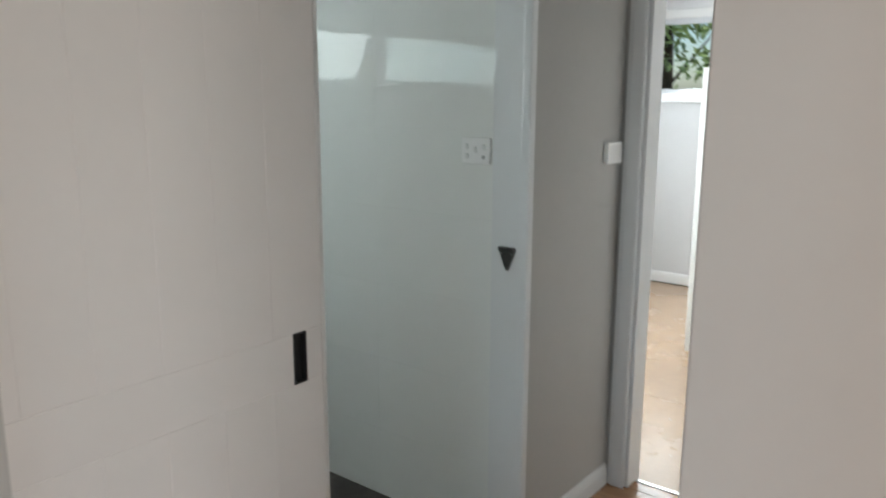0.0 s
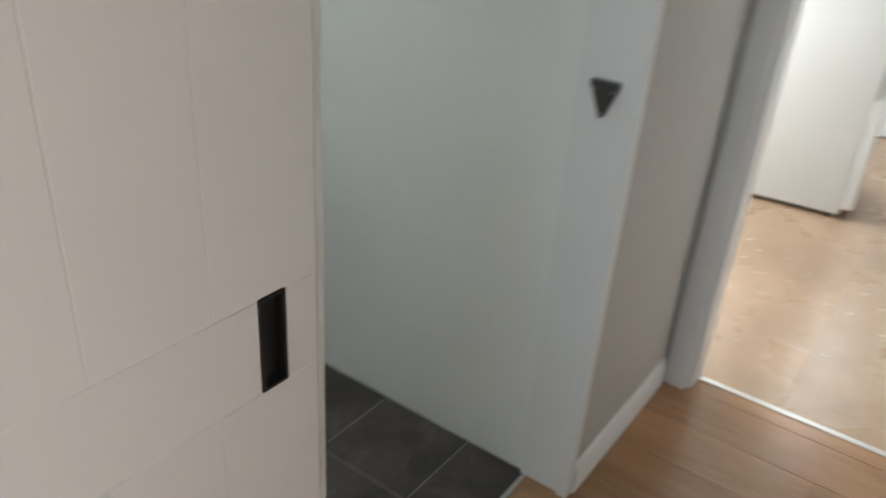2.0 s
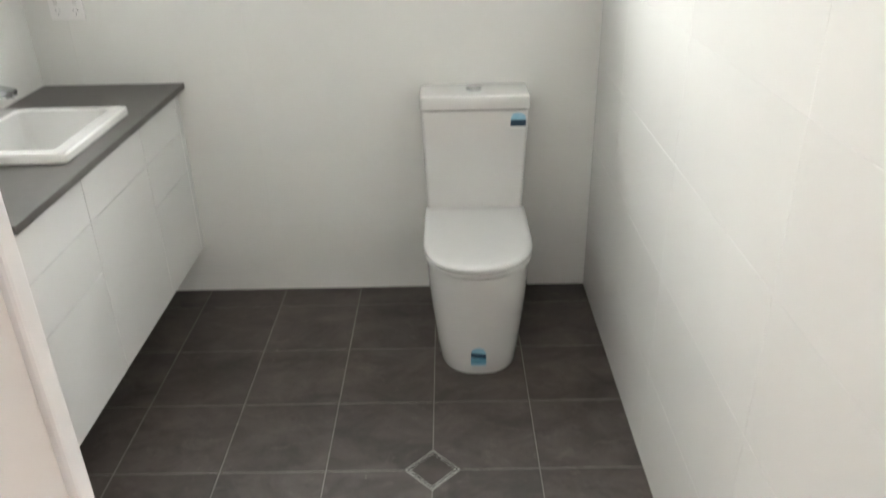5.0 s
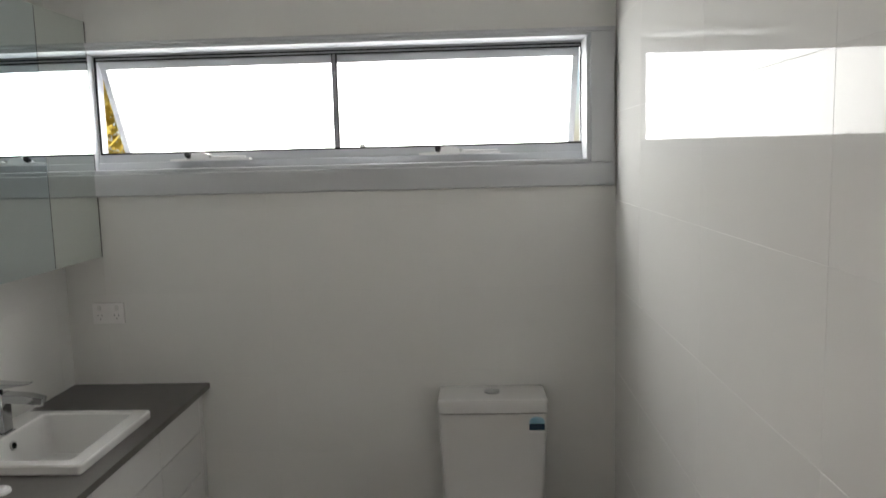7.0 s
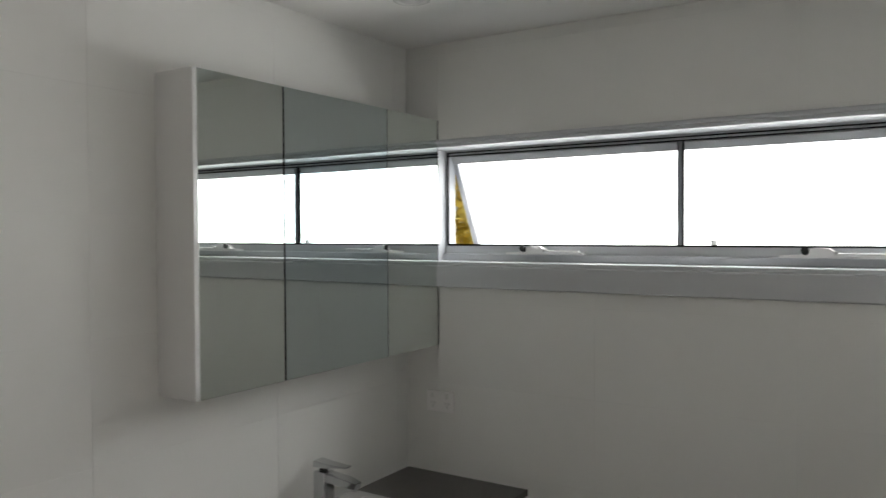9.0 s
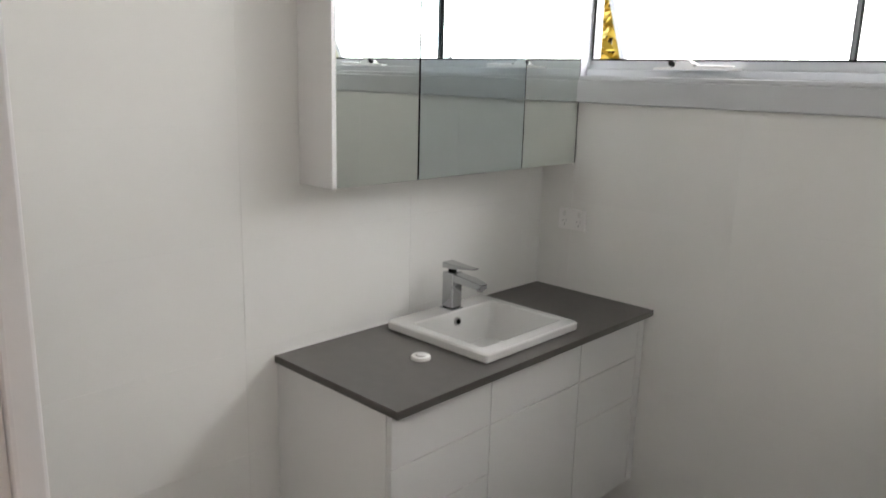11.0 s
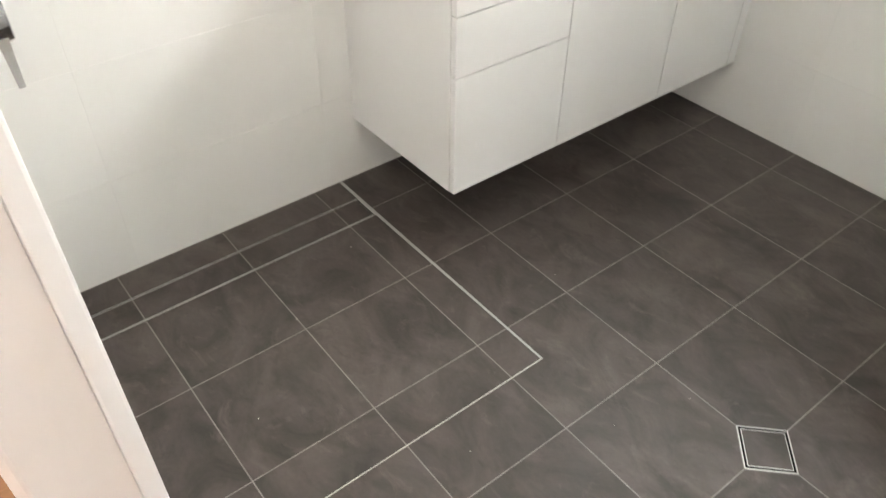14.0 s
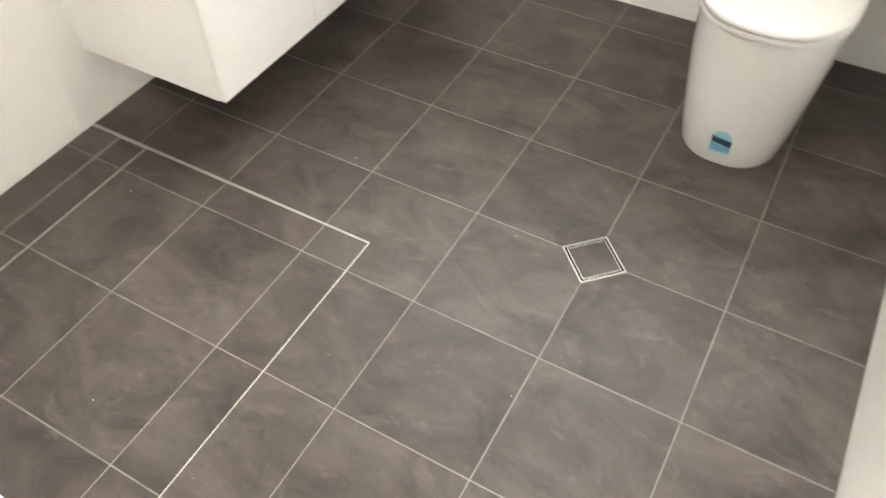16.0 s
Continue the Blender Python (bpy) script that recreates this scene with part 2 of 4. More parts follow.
def shrink(poly, d):
    """A convex polygon (counter-clockwise) with every side moved in by d."""
    n, lines = len(poly), []
    for k in range(n):
        (ax, ay), (bx, by) = poly[k], poly[(k + 1) % n]
        ln = math.hypot(bx - ax, by - ay)
        nx, ny = -(by - ay) / ln, (bx - ax) / ln
        lines.append((nx, ny, nx * ax + ny * ay + d))
    out = []
    for k in range(n):
        a, b = lines[k - 1], lines[k]
        det = a[0] * b[1] - a[1] * b[0]
        out.append(((a[2] * b[1] - a[1] * b[2]) / det, (a[0] * b[2] - a[2] * b[0]) / det))
    return out


def clip(poly, nx, ny, c):
    """The part of a polygon where nx x + ny y >= c."""
    out = []
    for k in range(len(poly)):
        a, b = poly[k], poly[(k + 1) % len(poly)]
        da, db = nx * a[0] + ny * a[1] - c, nx * b[0] + ny * b[1] - c
        if da >= 0:
            out.append(a)
        if (da > 0) != (db > 0) and abs(da - db) > 1e-9:
            s = da / (da - db)
            out.append((a[0] + s * (b[0] - a[0]), a[1] + s * (b[1] - a[1])))
    tidy = [p for k, p in enumerate(out) if math.hypot(p[0] - out[k - 1][0], p[1] - out[k - 1][1]) > 1e-4]
    return tidy


SLABS = {}


def slab_mesh(name, poly, thick, chamfer, material, axes):
    """A thin slab with chamfered edges, its outer face at 0 along axes[2]; alike slabs share one mesh."""
    key = (name, tuple((round(a, 4), round(b, 4)) for a, b in poly), thick, axes)
    if key not in SLABS:
        inner, n = shrink(poly, chamfer), len(poly)
        pts = [(*p, -thick) for p in poly] + [(*p, -chamfer * 0.7) for p in poly] + [(*p, 0.0) for p in inner]
        u, v, w = (Vector(a) for a in axes)
        faces = [tuple(range(2 * n, 3 * n))]
        for k in range(n):
            j = (k + 1) % n
            faces += [(k, j, n + j, n + k), (n + k, n + j, 2 * n + j, 2 * n + k)]
        me = bpy.data.meshes.new(name)
        me.from_pydata([u * a + v * b + w * c for a, b, c in pts], [], faces)
        me.materials.append(material)
        SLABS[key] = me
    return SLABS[key]


def slab(name, poly, origin, axes, thick, chamfer, material, parent, tilt=0.0):
    cx = sum(p[0] for p in poly) / len(poly)
    cy = sum(p[1] for p in poly) / len(poly)
    me = slab_mesh(name, [(a - cx, b - cy) for a, b in poly], thick, chamfer, material, axes)
    ob = new(name, me)
    u, v, w = (Vector(a) for a in axes)
    ob.location = Vector(origin) + u * cx + v * cy + w * random.uniform(-tilt, tilt)
    ob.parent = parent
    return ob


def rect(x0, y0, x1, y1, gap=0.0):
    return [(x0 + gap, y0 + gap), (x1 - gap, y0 + gap), (x1 - gap, y1 - gap), (x0 + gap, y1 - gap)]


def structure(name, bm, material, label, category):
    return tagged(part(name, bm, material), label, category, kind="structure")

# ---------------------------------------------------------------- large structure
XW, XE, YS, YN, ZC = -1.365, 0.588, -1.085, 1.035, 2.40   # faces of the bathroom's tiled walls and its ceiling
HN, HS = -1.213, -2.235                                   # hall faces, north and south
TH = 0.0007                                               # how far the grout lies behind the tiles

bath_floor = structure("floor_bathroom", box(XW - 0.1, YS - 0.005, -0.08, XE + 0.1, YN + 0.1, -0.0007), M_floor_grout,
                       "grey grout bed under charcoal bathroom floor tiles", "floor")
bm = box(XW - 0.12, YN + TH, 0, 0.70, YN + 0.17, 1.600)
box(XW - 0.12, YN + TH, 2.037, 0.70, YN + 0.17, ZC, bm=bm)
box(0.500, YN + TH, 1.600, 0.70, YN + 0.17, 2.037, bm=bm)
box(XW - 0.12, YN + TH, 1.600, -1.275, YN + 0.17, 2.037, bm=bm)
wall_n = structure("wall_north", bm, M_wall_grout, "bathroom wall in white gloss tiles with a strip window", "wall")
wall_w = structure("wall_west", box(XW - 0.12, -1.15, 0, XW - TH, YN + TH, ZC), M_wall_grout, "bathroom wall in white gloss tiles beside the vanity", "wall")
wall_e = structure("wall_east", box(XE + TH, -1.0765, 0, 0.70, YN + TH, ZC), M_wall_grout, "bathroom wall in white gloss tiles beside the toilet", "wall")
bm = box(XW - TH, -1.15, 0, -0.325, YS, ZC)
box(-0.325, -1.15, 2.06, XE + TH, YS, ZC, bm=bm)
structure("wall_south", bm, M_room_paint, "painted wall beside the bathroom doorway", "wall")
bm = box(-3.0, -1.230, 0, -1.02, -1.152, ZC)
box(-1.02, -1.230, 2.09, 0.600, -1.152, ZC, bm=bm)
structure("wall_hall_west", bm, M_hall_paint, "grey painted hall wall beside the sliding door", "wall")
bm = box(0.6005, HN, 0, 1.36, -1.077, ZC)
structure("wall_hall_north", bm, M_hall_paint, "short grey painted hall wall between two doorways", "wall")
bm = box(1.25, -1.27, 0, 1.36, HN, ZC)
box(1.25, -2.120, 2.07, 1.36, -1.27, ZC, bm=bm)
box(1.25, -4.6, 0, 1.36, -2.160, ZC, bm=bm)
box(1.25, -2.160, 2.07, 1.36, -2.120, ZC, bm=bm)
structure("wall_hall_east", bm, M_hall_paint, "grey painted hall wall with the bedroom doorway", "wall")
bm = box(-0.66, HS - 0.11, 0, -0.110, HS, ZC)
box(0.83, HS - 0.11, 0, 1.25, HS, ZC, bm=bm)
box(-0.110, HS - 0.11, 2.08, 0.83, HS, ZC, bm=bm)
box(-1.70, HS - 0.11, 2.08, -0.66, HS, ZC, bm=bm)
box(-3.0, HS - 0.11, 0, -1.70, HS, ZC, bm=bm)
structure("wall_hall_south", bm, M_room_paint, "warm white painted hall wall with two doorways", "wall")
# The opening in this wall is made up, to hold the hall fill lamp.
bm = box(-3.1, -5.4, 0, -3.0, -2.14, ZC)
box(-3.1, -1.30, 0, -3.0, -1.15, ZC, bm=bm)
box(-3.1, -2.14, 0, -3.0, -1.30, 0.88, bm=bm)
box(-3.1, -2.14, 2.02, -3.0, -1.30, ZC, bm=bm)
structure("wall_far_west", bm, M_room_paint, "warm white painted end wall with an opening added for a hall lamp", "wall")
# Unseen wall; its opening is made up for the warm fill lamp.
bm = box(-3.0, -5.4, 0, 1.25, -5.3, 0.8)
box(-3.0, -5.4, 2.15, 1.25, -5.3, ZC, bm=bm)
box(-3.0, -5.4, 0.8, -2.75, -5.3, 2.15, bm=bm)
box(-0.75, -5.4, 0.8, 1.25, -5.3, 2.15, bm=bm)
structure("wall_back_room", bm, M_room_paint, "warm white painted wall with an opening added for a fill lamp", "wall")
bm = box(4.72, -4.6, 0, 4.84, 0.3, 1.60)
box(4.72, -4.6, 2.20, 4.84, 0.3, ZC, bm=bm)
box(4.72, -4.6, 1.60, 4.84, -1.575, 2.20, bm=bm)
box(4.72, 0.18, 1.60, 4.84, 0.3, 2.20, bm=bm)
structure("wall_bedroom_east", bm, M_bed_paint, "pale grey bedroom wall below a strip window", "wall")
bm = box(1.36, 0.3, 0, 4.84, 0.4, 0.85)
box(1.36, 0.3, 2.15, 4.84, 0.4, ZC, bm=bm)
box(1.36, 0.3, 0.85, 1.48, 0.4, 2.15, bm=bm)
box(3.02, 0.3, 0.85, 4.84, 0.4, 2.15, bm=bm)
structure("wall_bedroom_north", bm, M_bed_paint, "pale grey painted bedroom wall", "wall")
structure("wall_bedroom_west", box(1.262, -1.0765, 0, 1.36, 0.3, ZC), M_bed_paint, "pale grey painted bedroom wall", "wall")
structure("wall_bedroom_south", box(1.36, -4.7, 0, 4.84, -4.6, ZC), M_bed_paint, "pale grey painted bedroom wall", "wall")
structure("ceiling", box(-3.1, -5.4, ZC, 4.84, 1.205, ZC + 0.1), M_ceiling, "flat white painted plaster ceiling", "ceiling")
hall_floor = structure("floor_hall", box(-3.0, -5.3, -0.08, 1.328, -1.095, -0.006), M_dark, "brown oak floorboards in the hall", "floor")
bed_floor = structure("floor_bedroom", box(1.342, -4.6, -0.08, 4.72, 0.3, -0.004), M_dark, "bare worn particleboard bedroom floor with plaster spots", "floor")
for y0, y1 in ((-4.6, -3.37), (-3.37, -2.47), (-2.47, -1.57), (-1.57, -0.67), (-0.67, 0.3)):
    for x0, x1 in ((1.342, 3.15), (3.15, 4.72)) if y0 != -1.57 else ((1.342, 2.25), (2.25, 4.05), (4.05, 4.72)):
        part("sheet", box(x0 + 0.0003, y0 + 0.0003, -0.022, x1 - 0.0003, y1 - 0.0003, 0.0, 0.0003, 1), M_ply, bed_floor)


def threshold(x0, y0, x1, y1, label):
    tagged(part("threshold", box(x0, y0, -0.02, x1, y1, 0.004, 0.002), M_alu_trim), label, "threshold", kind="structure")


threshold(1.322, -2.118, 1.344, -1.312, "bright aluminium strip between oak and particleboard")
threshold(-0.286, -1.098, 0.577, -1.086, "thin metal strip at the edge of the bathroom tiles")


def skirting(name, x0, y0, x1, y1, out, label, lift=0.0):
    """A skirting board along a wall from one point to the other; out: the way it stands off the wall."""
    d = Vector((x1 - x0, y1 - y0, 0))
    prof = [(0, 0), (0.015, 0), (0.015, 0.062), (0.012, 0.070), (0.012, 0.076), (0.007, 0.088), (0.004, 0.090), (0, 0.090)]
    o = Vector((*out, 0))
    rings = [[Vector((x0, y0, lift)) + o * a + Vector((0, 0, b)) + d * s for a, b in prof] for s in (0, 1)]
    bm = loft(rings)
    bmesh.ops.recalc_face_normals(bm, faces=bm.faces[:])
    structure(name, bm, M_trim, label, "skirting")


skirting("baseboard_hall", 0.6005, HN, 1.232, HN, (0, -1), "white painted skirting board in the hall")
skirting("baseboard_hall_south", 1.232, HS, 0.905, HS, (0, 1), "short white painted skirting board in the hall")
skirting("baseboard_bedroom", 4.72, 0.3, 4.72, -4.6, (-1, 0), "white painted skirting board in the bedroom", 0.010)
# Black strip paints the shadow line below the lifted skirting board.
structure("trim_skirting_gap", box(4.7115, -4.6, 0.0, 4.72, 0.3, 0.0105), M_dark, "black strip for the shade under the bedroom skirting board", "trim")


def moulding(w, t):
    """Half profile of an architrave: across it, and proud of the wall."""
    return [(0, 0), (0, t * 0.55), (w * 0.06, t * 0.75), (w * 0.22, t * 0.80), (w * 0.27, t), (w * 0.90, t), (w, t * 0.82), (w, 0)]


def architrave(name, origin, across, out, z0, z1, w, t, parent=None, label="white painted architrave"):
    a, o = Vector((*across, 0)), Vector((*out, 0))
    rings = [[Vector((*origin, z)) + a * u + o * v for u, v in moulding(w, t)] for z in (z0, z1)]
    bm = loft(rings)
    bmesh.ops.recalc_face_normals(bm, faces=bm.faces[:])
    ob = part(name, bm, M_trim, parent)
    if parent is None:
        tagged(ob, label, "architrave", kind="structure")
    return ob


# bathroom doorway: jambs
bm = box(0.577, -1.190, 0, 0.600, -1.0768, 2.06, 0.002)
structure("trim_jamb_east", bm, M_trim, "pale painted door jamb with a latch keeper", "door jamb")
structure("trim_bead_east", box(0.568, -1.222, 0, 0.600, -1.190, 2.09, 0.004), M_trim, "narrow white corner bead beside the bathroom doorway", "trim")
lining = [(-0.3155, -1.2130), (-0.293, -1.2010), (-0.289, -1.1960), (-0.289, -1.104), (-0.3155, -1.104)]
bm = loft([[(a, b, z) for a, b in lining] for z in (0.0, 2.06)])
bmesh.ops.recalc_face_normals(bm, faces=bm.faces[:])
box(-0.345, -1.176, 0, -0.316, -1.104, 2.06, bm=bm)
structure("trim_jamb_west", bm, M_door, "white painted jamb behind the sliding door", "door jamb")
structure("trim_stop_west", box(-0.335, -1.1035, 0, -0.280, -1.078, 2.06, 0.004), M_trim, "white painted corner bead on the bathroom jamb", "trim")
structure("trim_head", box(-0.288, -1.150, 2.04, 0.577, -1.1036, 2.06, 0.002), M_trim, "white painted head of the bathroom doorway", "door jamb")

# bedroom doorway
architrave("trim_bedroom_door_north", (1.25, -1.226), (0, -1), (-1, 0), 0, 2.14, 0.070, 0.018)
architrave("trim_bedroom_door_south", (1.25, -2.192), (0, 1), (-1, 0), 0, 2.14, 0.062, 0.018)
structure("trim_bedroom_jamb_north", box(1.252, -1.312, 0, 1.365, -1.275, 2.07, 0.003), M_trim, "white painted bedroom door jamb", "door jamb")
bm = box(1.252, -2.158, 0, 1.365, -2.118, 2.07, 0.003)
box(1.270, -2.118, 0, 1.318, -2.108, 2.07, 0.002, bm=bm)
structure("trim_bedroom_jamb_south", bm, M_trim, "white painted bedroom door jamb with a stop", "door jamb")
# doorway to the back room
structure("trim_back_jamb", box(-0.746, HS - 0.200, 0, -0.660, HS + 0.008, 2.10, 0.003), M_door, "warm white painted doorway jamb", "door jamb")
structure("trim_back_jamb_far", box(-1.70, HS - 0.115, 0, -1.655, HS + 0.004, 2.08, 0.003), M_door, "warm white painted doorway jamb", "door jamb")


# No gap is cut here; a thin black strip paints the shadow line.
structure("trim_shadow_gap", box(-0.258, HS - 0.002, 0, -0.237, HS + 0.0012, 2.15), M_dark, "black strip on the wall for a shadow line beside the closed door", "trim")

# ---------------------------------------------------------------- doors
def flush_pull(parent, x, y, z, w, h, face):
    """A recessed black pull; face: -1 where it looks south, 1 where it looks north."""
    bm = bmesh.new()
    d = face
    for a, b, c, e in ((-w / 2, -w / 2 + 0.004, -h / 2, h / 2), (w / 2 - 0.004, w / 2, -h / 2, h / 2),
                       (-w / 2 + 0.004, w / 2 - 0.004, -h / 2, -h / 2 + 0.004), (-w / 2 + 0.004, w / 2 - 0.004, h / 2 - 0.004, h / 2)):
        y0, y1 = sorted((y - d * 0.012, y + d * 0.0015))
        box(x + a, y0, z + c, x + b, y1, z + e, bm=bm)
    y0, y1 = sorted((y - d * 0.0135, y - d * 0.012))
    box(x - w / 2, y0, z - h / 2, x + w / 2, y1, z + h / 2, bm=bm)
    return part("pull", bm, M_black, parent, "matt black recessed flush pull")


def sliding_door():
    door = thing("sliding_door", "half-open white panelled sliding door with a black recessed pull", "door")
    x0, x1, y0, y1 = -1.165, -0.316, -1.214, -1.181
    core = box(x0 + 0.002, y0 + 0.0012, 0.014, -0.4035, y1, 2.043)
    box(-0.4035, y0 + 0.0012, 0.014, -0.3655, y1, 0.9345, bm=core)
    box(-0.4035, y0 + 0.0012, 1.0555, -0.3655, y1, 2.043, bm=core)
    box(-0.4035, y0 + 0.0145, 0.9345, -0.3655, y1, 1.0555, bm=core)
    box(-0.3655, y0 + 0.0012, 0.014, x1 - 0.0022, y1, 2.043, bm=core)
    bmesh.ops.remove_doubles(core, verts=core.verts[:], dist=1e-5)
    part("core", core, M_door, door)
    # face boards with fine grooves, rails at pull height; the pull sits in a gap between them
    g = 0.0020
    px0, px1, pz0, pz1 = -0.403, -0.366, 0.935, 1.055
    xs = [x0, -0.989, -0.857, -0.725, -0.593, -0.461, x1]
    cells = [(a, z0, b, z1) for a, b in zip(xs, xs[1:]) for z0, z1 in ((0.012, pz0), (pz1, 2.045))]
    cells += [(x0, pz0, px0, pz1), (px1, pz0, x1, pz1)]
    for a, c, b, d in cells:
        part("panel", box(a + g / 2, y0, c + g / 2, b - g / 2, y0 + 0.0145, d - g / 2, 0.0011, 1), M_door, door)
    flush_pull(door, (px0 + px1) / 2, y0, (pz0 + pz1) / 2, px1 - px0, pz1 - pz0, -1)
    return door


sliding_door()


def closed_door():
    door = thing("hinged_door", "closed flush white hinged door with a black pull", "door")
    part("leaf", box(-0.030, HS - 0.038, 0.01, 0.790, HS - 0.002, 2.05, 0.002), M_trim, door)
    part("jamb", box(-0.110, HS - 0.105, 0, -0.034, HS + 0.003, 2.08, 0.003), M_trim, door)
    part("jamb", box(0.794, HS - 0.105, 0, 0.830, HS + 0.003, 2.08, 0.003), M_trim, door)
    part("head", box(-0.034, HS - 0.105, 2.055, 0.794, HS + 0.003, 2.08, 0.002), M_trim, door)
    part("lining", box(-0.236, HS - 0.001, 0, -0.111, HS + 0.0035, 2.15, 0.0015), M_trim, door)
    architrave("architrave", (0.900, HS), (-1, 0), (0, 1), 0, 2.15, 0.080, 0.018, door)
    part("pull", box(0.015, HS - 0.003, 0.933, 0.053, HS - 0.0005, 1.055, 0.0006), M_black, door, "matt black pull plate")
    for z in (0.28, 1.12, 1.85):
        part("hinge", moved(cyl(0.0065, 0.10, 12), Matrix.Translation((0.792, HS + 0.004, z))), M_satin, door, "satin steel hinge knuckle", smooth=40)


closed_door()


def bedroom_door():
    a = (1.374, -2.098)
    turn = 0.5
    door = thing("bedroom_door", "white hinged bedroom door standing wide open with a black lever", "door", at=(*a, 0), turn=turn)
    part("leaf", box(0.0, -0.036, 0.012, 0.812, 0.0, 2.05, 0.002), M_door, door)
    lever = bmesh.new()
    box(0.742, -0.001, 0.985, 0.768, 0.008, 1.045, 0.003, bm=lever)
    box(0.750, 0.008, 1.010, 0.762, 0.045, 1.022, 0.003, bm=lever)
    box(0.650, 0.038, 1.008, 0.764, 0.050, 1.024, 0.004, bm=lever)
    box(0.650, 0.020, 1.000, 0.658, 0.050, 1.016, 0.003, bm=lever)
    part("handle", lever, M_black, door, "matt black lever handle")
    for z in (0.30, 1.85):
        b = box(-0.030, -0.003, z - 0.05, -0.001, 0.002, z + 0.05, 0.0008)
        part("hinge", join(b, moved(cyl(0.006, 0.10, 12), Matrix.Translation((-0.002, 0.004, z)))), M_satin, door, "satin steel butt hinge")


bedroom_door()

# latch keeper on the bathroom jamb: a triangular plate with two screws
keeper = thing("latch_keeper", "small triangular chrome latch keeper on the door jamb", "door latch")
tri = [(-1.172, 1.095), (-1.112, 1.095), (-1.109, 1.085), (-1.136, 1.020), (-1.142, 1.015), (-1.148, 1.020), (-1.175, 1.085)]
bm = loft([[(0.577, a, b) for a, b in tri], [(0.571, a, b) for a, b in tri], [(0.568, -1.142 + (a + 1.142) * 0.9, 1.06 + (b - 1.06) * 0.9) for a, b in tri]])
bmesh.ops.recalc_face_normals(bm, faces=bm.faces[:])
part("plate", bm, M_gun, keeper)
part("lip", box(0.560, -1.171, 1.080, 0.578, -1.113, 1.096, 0.003), M_gun, keeper)
for a, b in ((-1.162, 1.074), (-1.122, 1.074), (-1.142, 1.027)):
    part("screw", cyl(0.0032, 0.003, 12, m=Matrix.Translation((0.5675, a, b)) @ Matrix.Rotation(radians(90), 4, 'Y')), M_chrome, keeper)

# ---------------------------------------------------------------- bathroom window
window = thing("window_1", "white aluminium awning window with two sashes wound open", "window")
window["kind"] = "structure"
WX0, WX1, WZ0, WZ1 = -1.275, 0.500, 1.600, 2.037
for nm, b in (("architrave", (-1.34, YN - 0.016, 1.522, 0.584, YN + TH, 1.600)), ("architrave", (-1.34, YN - 0.016, 2.037, 0.584, YN + TH, 2.052)),
              ("architrave", (0.500, YN - 0.016, 1.600, 0.584, YN + TH, 2.037)), ("architrave", (-1.34, YN - 0.016, 1.600, -1.275, YN + TH, 2.037))):
    part(nm, box(*b, 0.005, 3), M_window_trim, window)
part("reveal", box(WX0, YN - 0.010, WZ0, WX1, YN + 0.115, WZ0 + 0.014, 0.002), M_window_trim, window, "white painted sill board")
part("reveal", box(WX0, YN - 0.010, WZ1 - 0.012, WX1, YN + 0.115, WZ1, 0.002), M_window_trim, window)
part("reveal", box(WX1 - 0.012, YN - 0.010, WZ0 + 0.014, WX1, YN + 0.115, WZ1 - 0.012, 0.002), M_window_trim, window)
part("reveal", box(WX0, YN - 0.010, WZ0 + 0.014, WX0 + 0.012, YN + 0.115, WZ1 - 0.012, 0.002), M_window_trim, window)
FY0, FY1 = YN + 0.115, YN + 0.170
part("frame_bottom", box(WX0, FY0, WZ0, WX1, FY1, 1.671, 0.002), M_frame, window)
part("frame_step", box(WX0 + 0.012, FY0 - 0.018, WZ0 + 0.014, WX1 - 0.012, FY0, 1.640, 0.003), M_frame, window)
part("frame_top", box(WX0, FY0, 2.018, WX1, FY1, WZ1, 0.002), M_frame, window)
part("frame_left", box(WX0, FY0, 1.671, -1.256, FY1, 2.018, 0.002), M_frame, window)
part("frame_right", box(0.489, FY0, 1.671, WX1, FY1, 2.018, 0.002), M_frame, window)
part("head_seal", box(-1.256, FY0 + 0.004, 2.0075, 0.489, FY0 + 0.030, 2.0185), M_frame, window)
for b in ((-1.256, FY0 - 0.005, 1.669, 0.489, FY0 + 0.004, 1.6755), (-1.256, FY0 - 0.005, 2.0145, 0.489, FY0 + 0.004, 2.0185),
          (-1.2525, FY0 - 0.004, 2.0040, 0.4845, FY0 + 0.010, 2.0075), (0.4845, FY0 - 0.005, 1.6755, 0.490, FY0 + 0.004, 2.0145), (-1.257, FY0 - 0.005, 1.6755, -1.2525, FY0 + 0.004, 2.0145)):
    part("seal", box(*b), M_seal, window, "black rubber seal")
TILT = 27.0
hinge = Matrix.Translation((0, FY0 + 0.022, 2.008)) @ Matrix.Rotation(radians(TILT), 4, 'X')
h, a, b = -0.440, -1.250, 0.484
rim = box(a, -0.012, -0.030, b, 0.012, 0.0, 0.002)
for q in ((a, -0.012, h, b, 0.012, h + 0.030), (a, -0.012, h + 0.030, a + 0.022, 0.012, -0.030), (b - 0.022, -0.012, h + 0.030, b, 0.012, -0.030)):
    box(*q, 0.002, bm=rim)
sash = part("sash", moved(rim, hinge), M_frame, window, "long white sash wound open at the bottom")
part("mullion", box(-0.3930, FY0 - 0.004, 1.6755, -0.3820, FY0 + 0.020, 2.0040, 0.001), M_mullion, window, "slim grey mullion")
for x in (-0.3965, -0.3816):
    part("seal", box(x, FY0 - 0.002, 1.6755, x + 0.0031, FY0 + 0.018, 2.0040), M_seal, window, "black rubber seal")
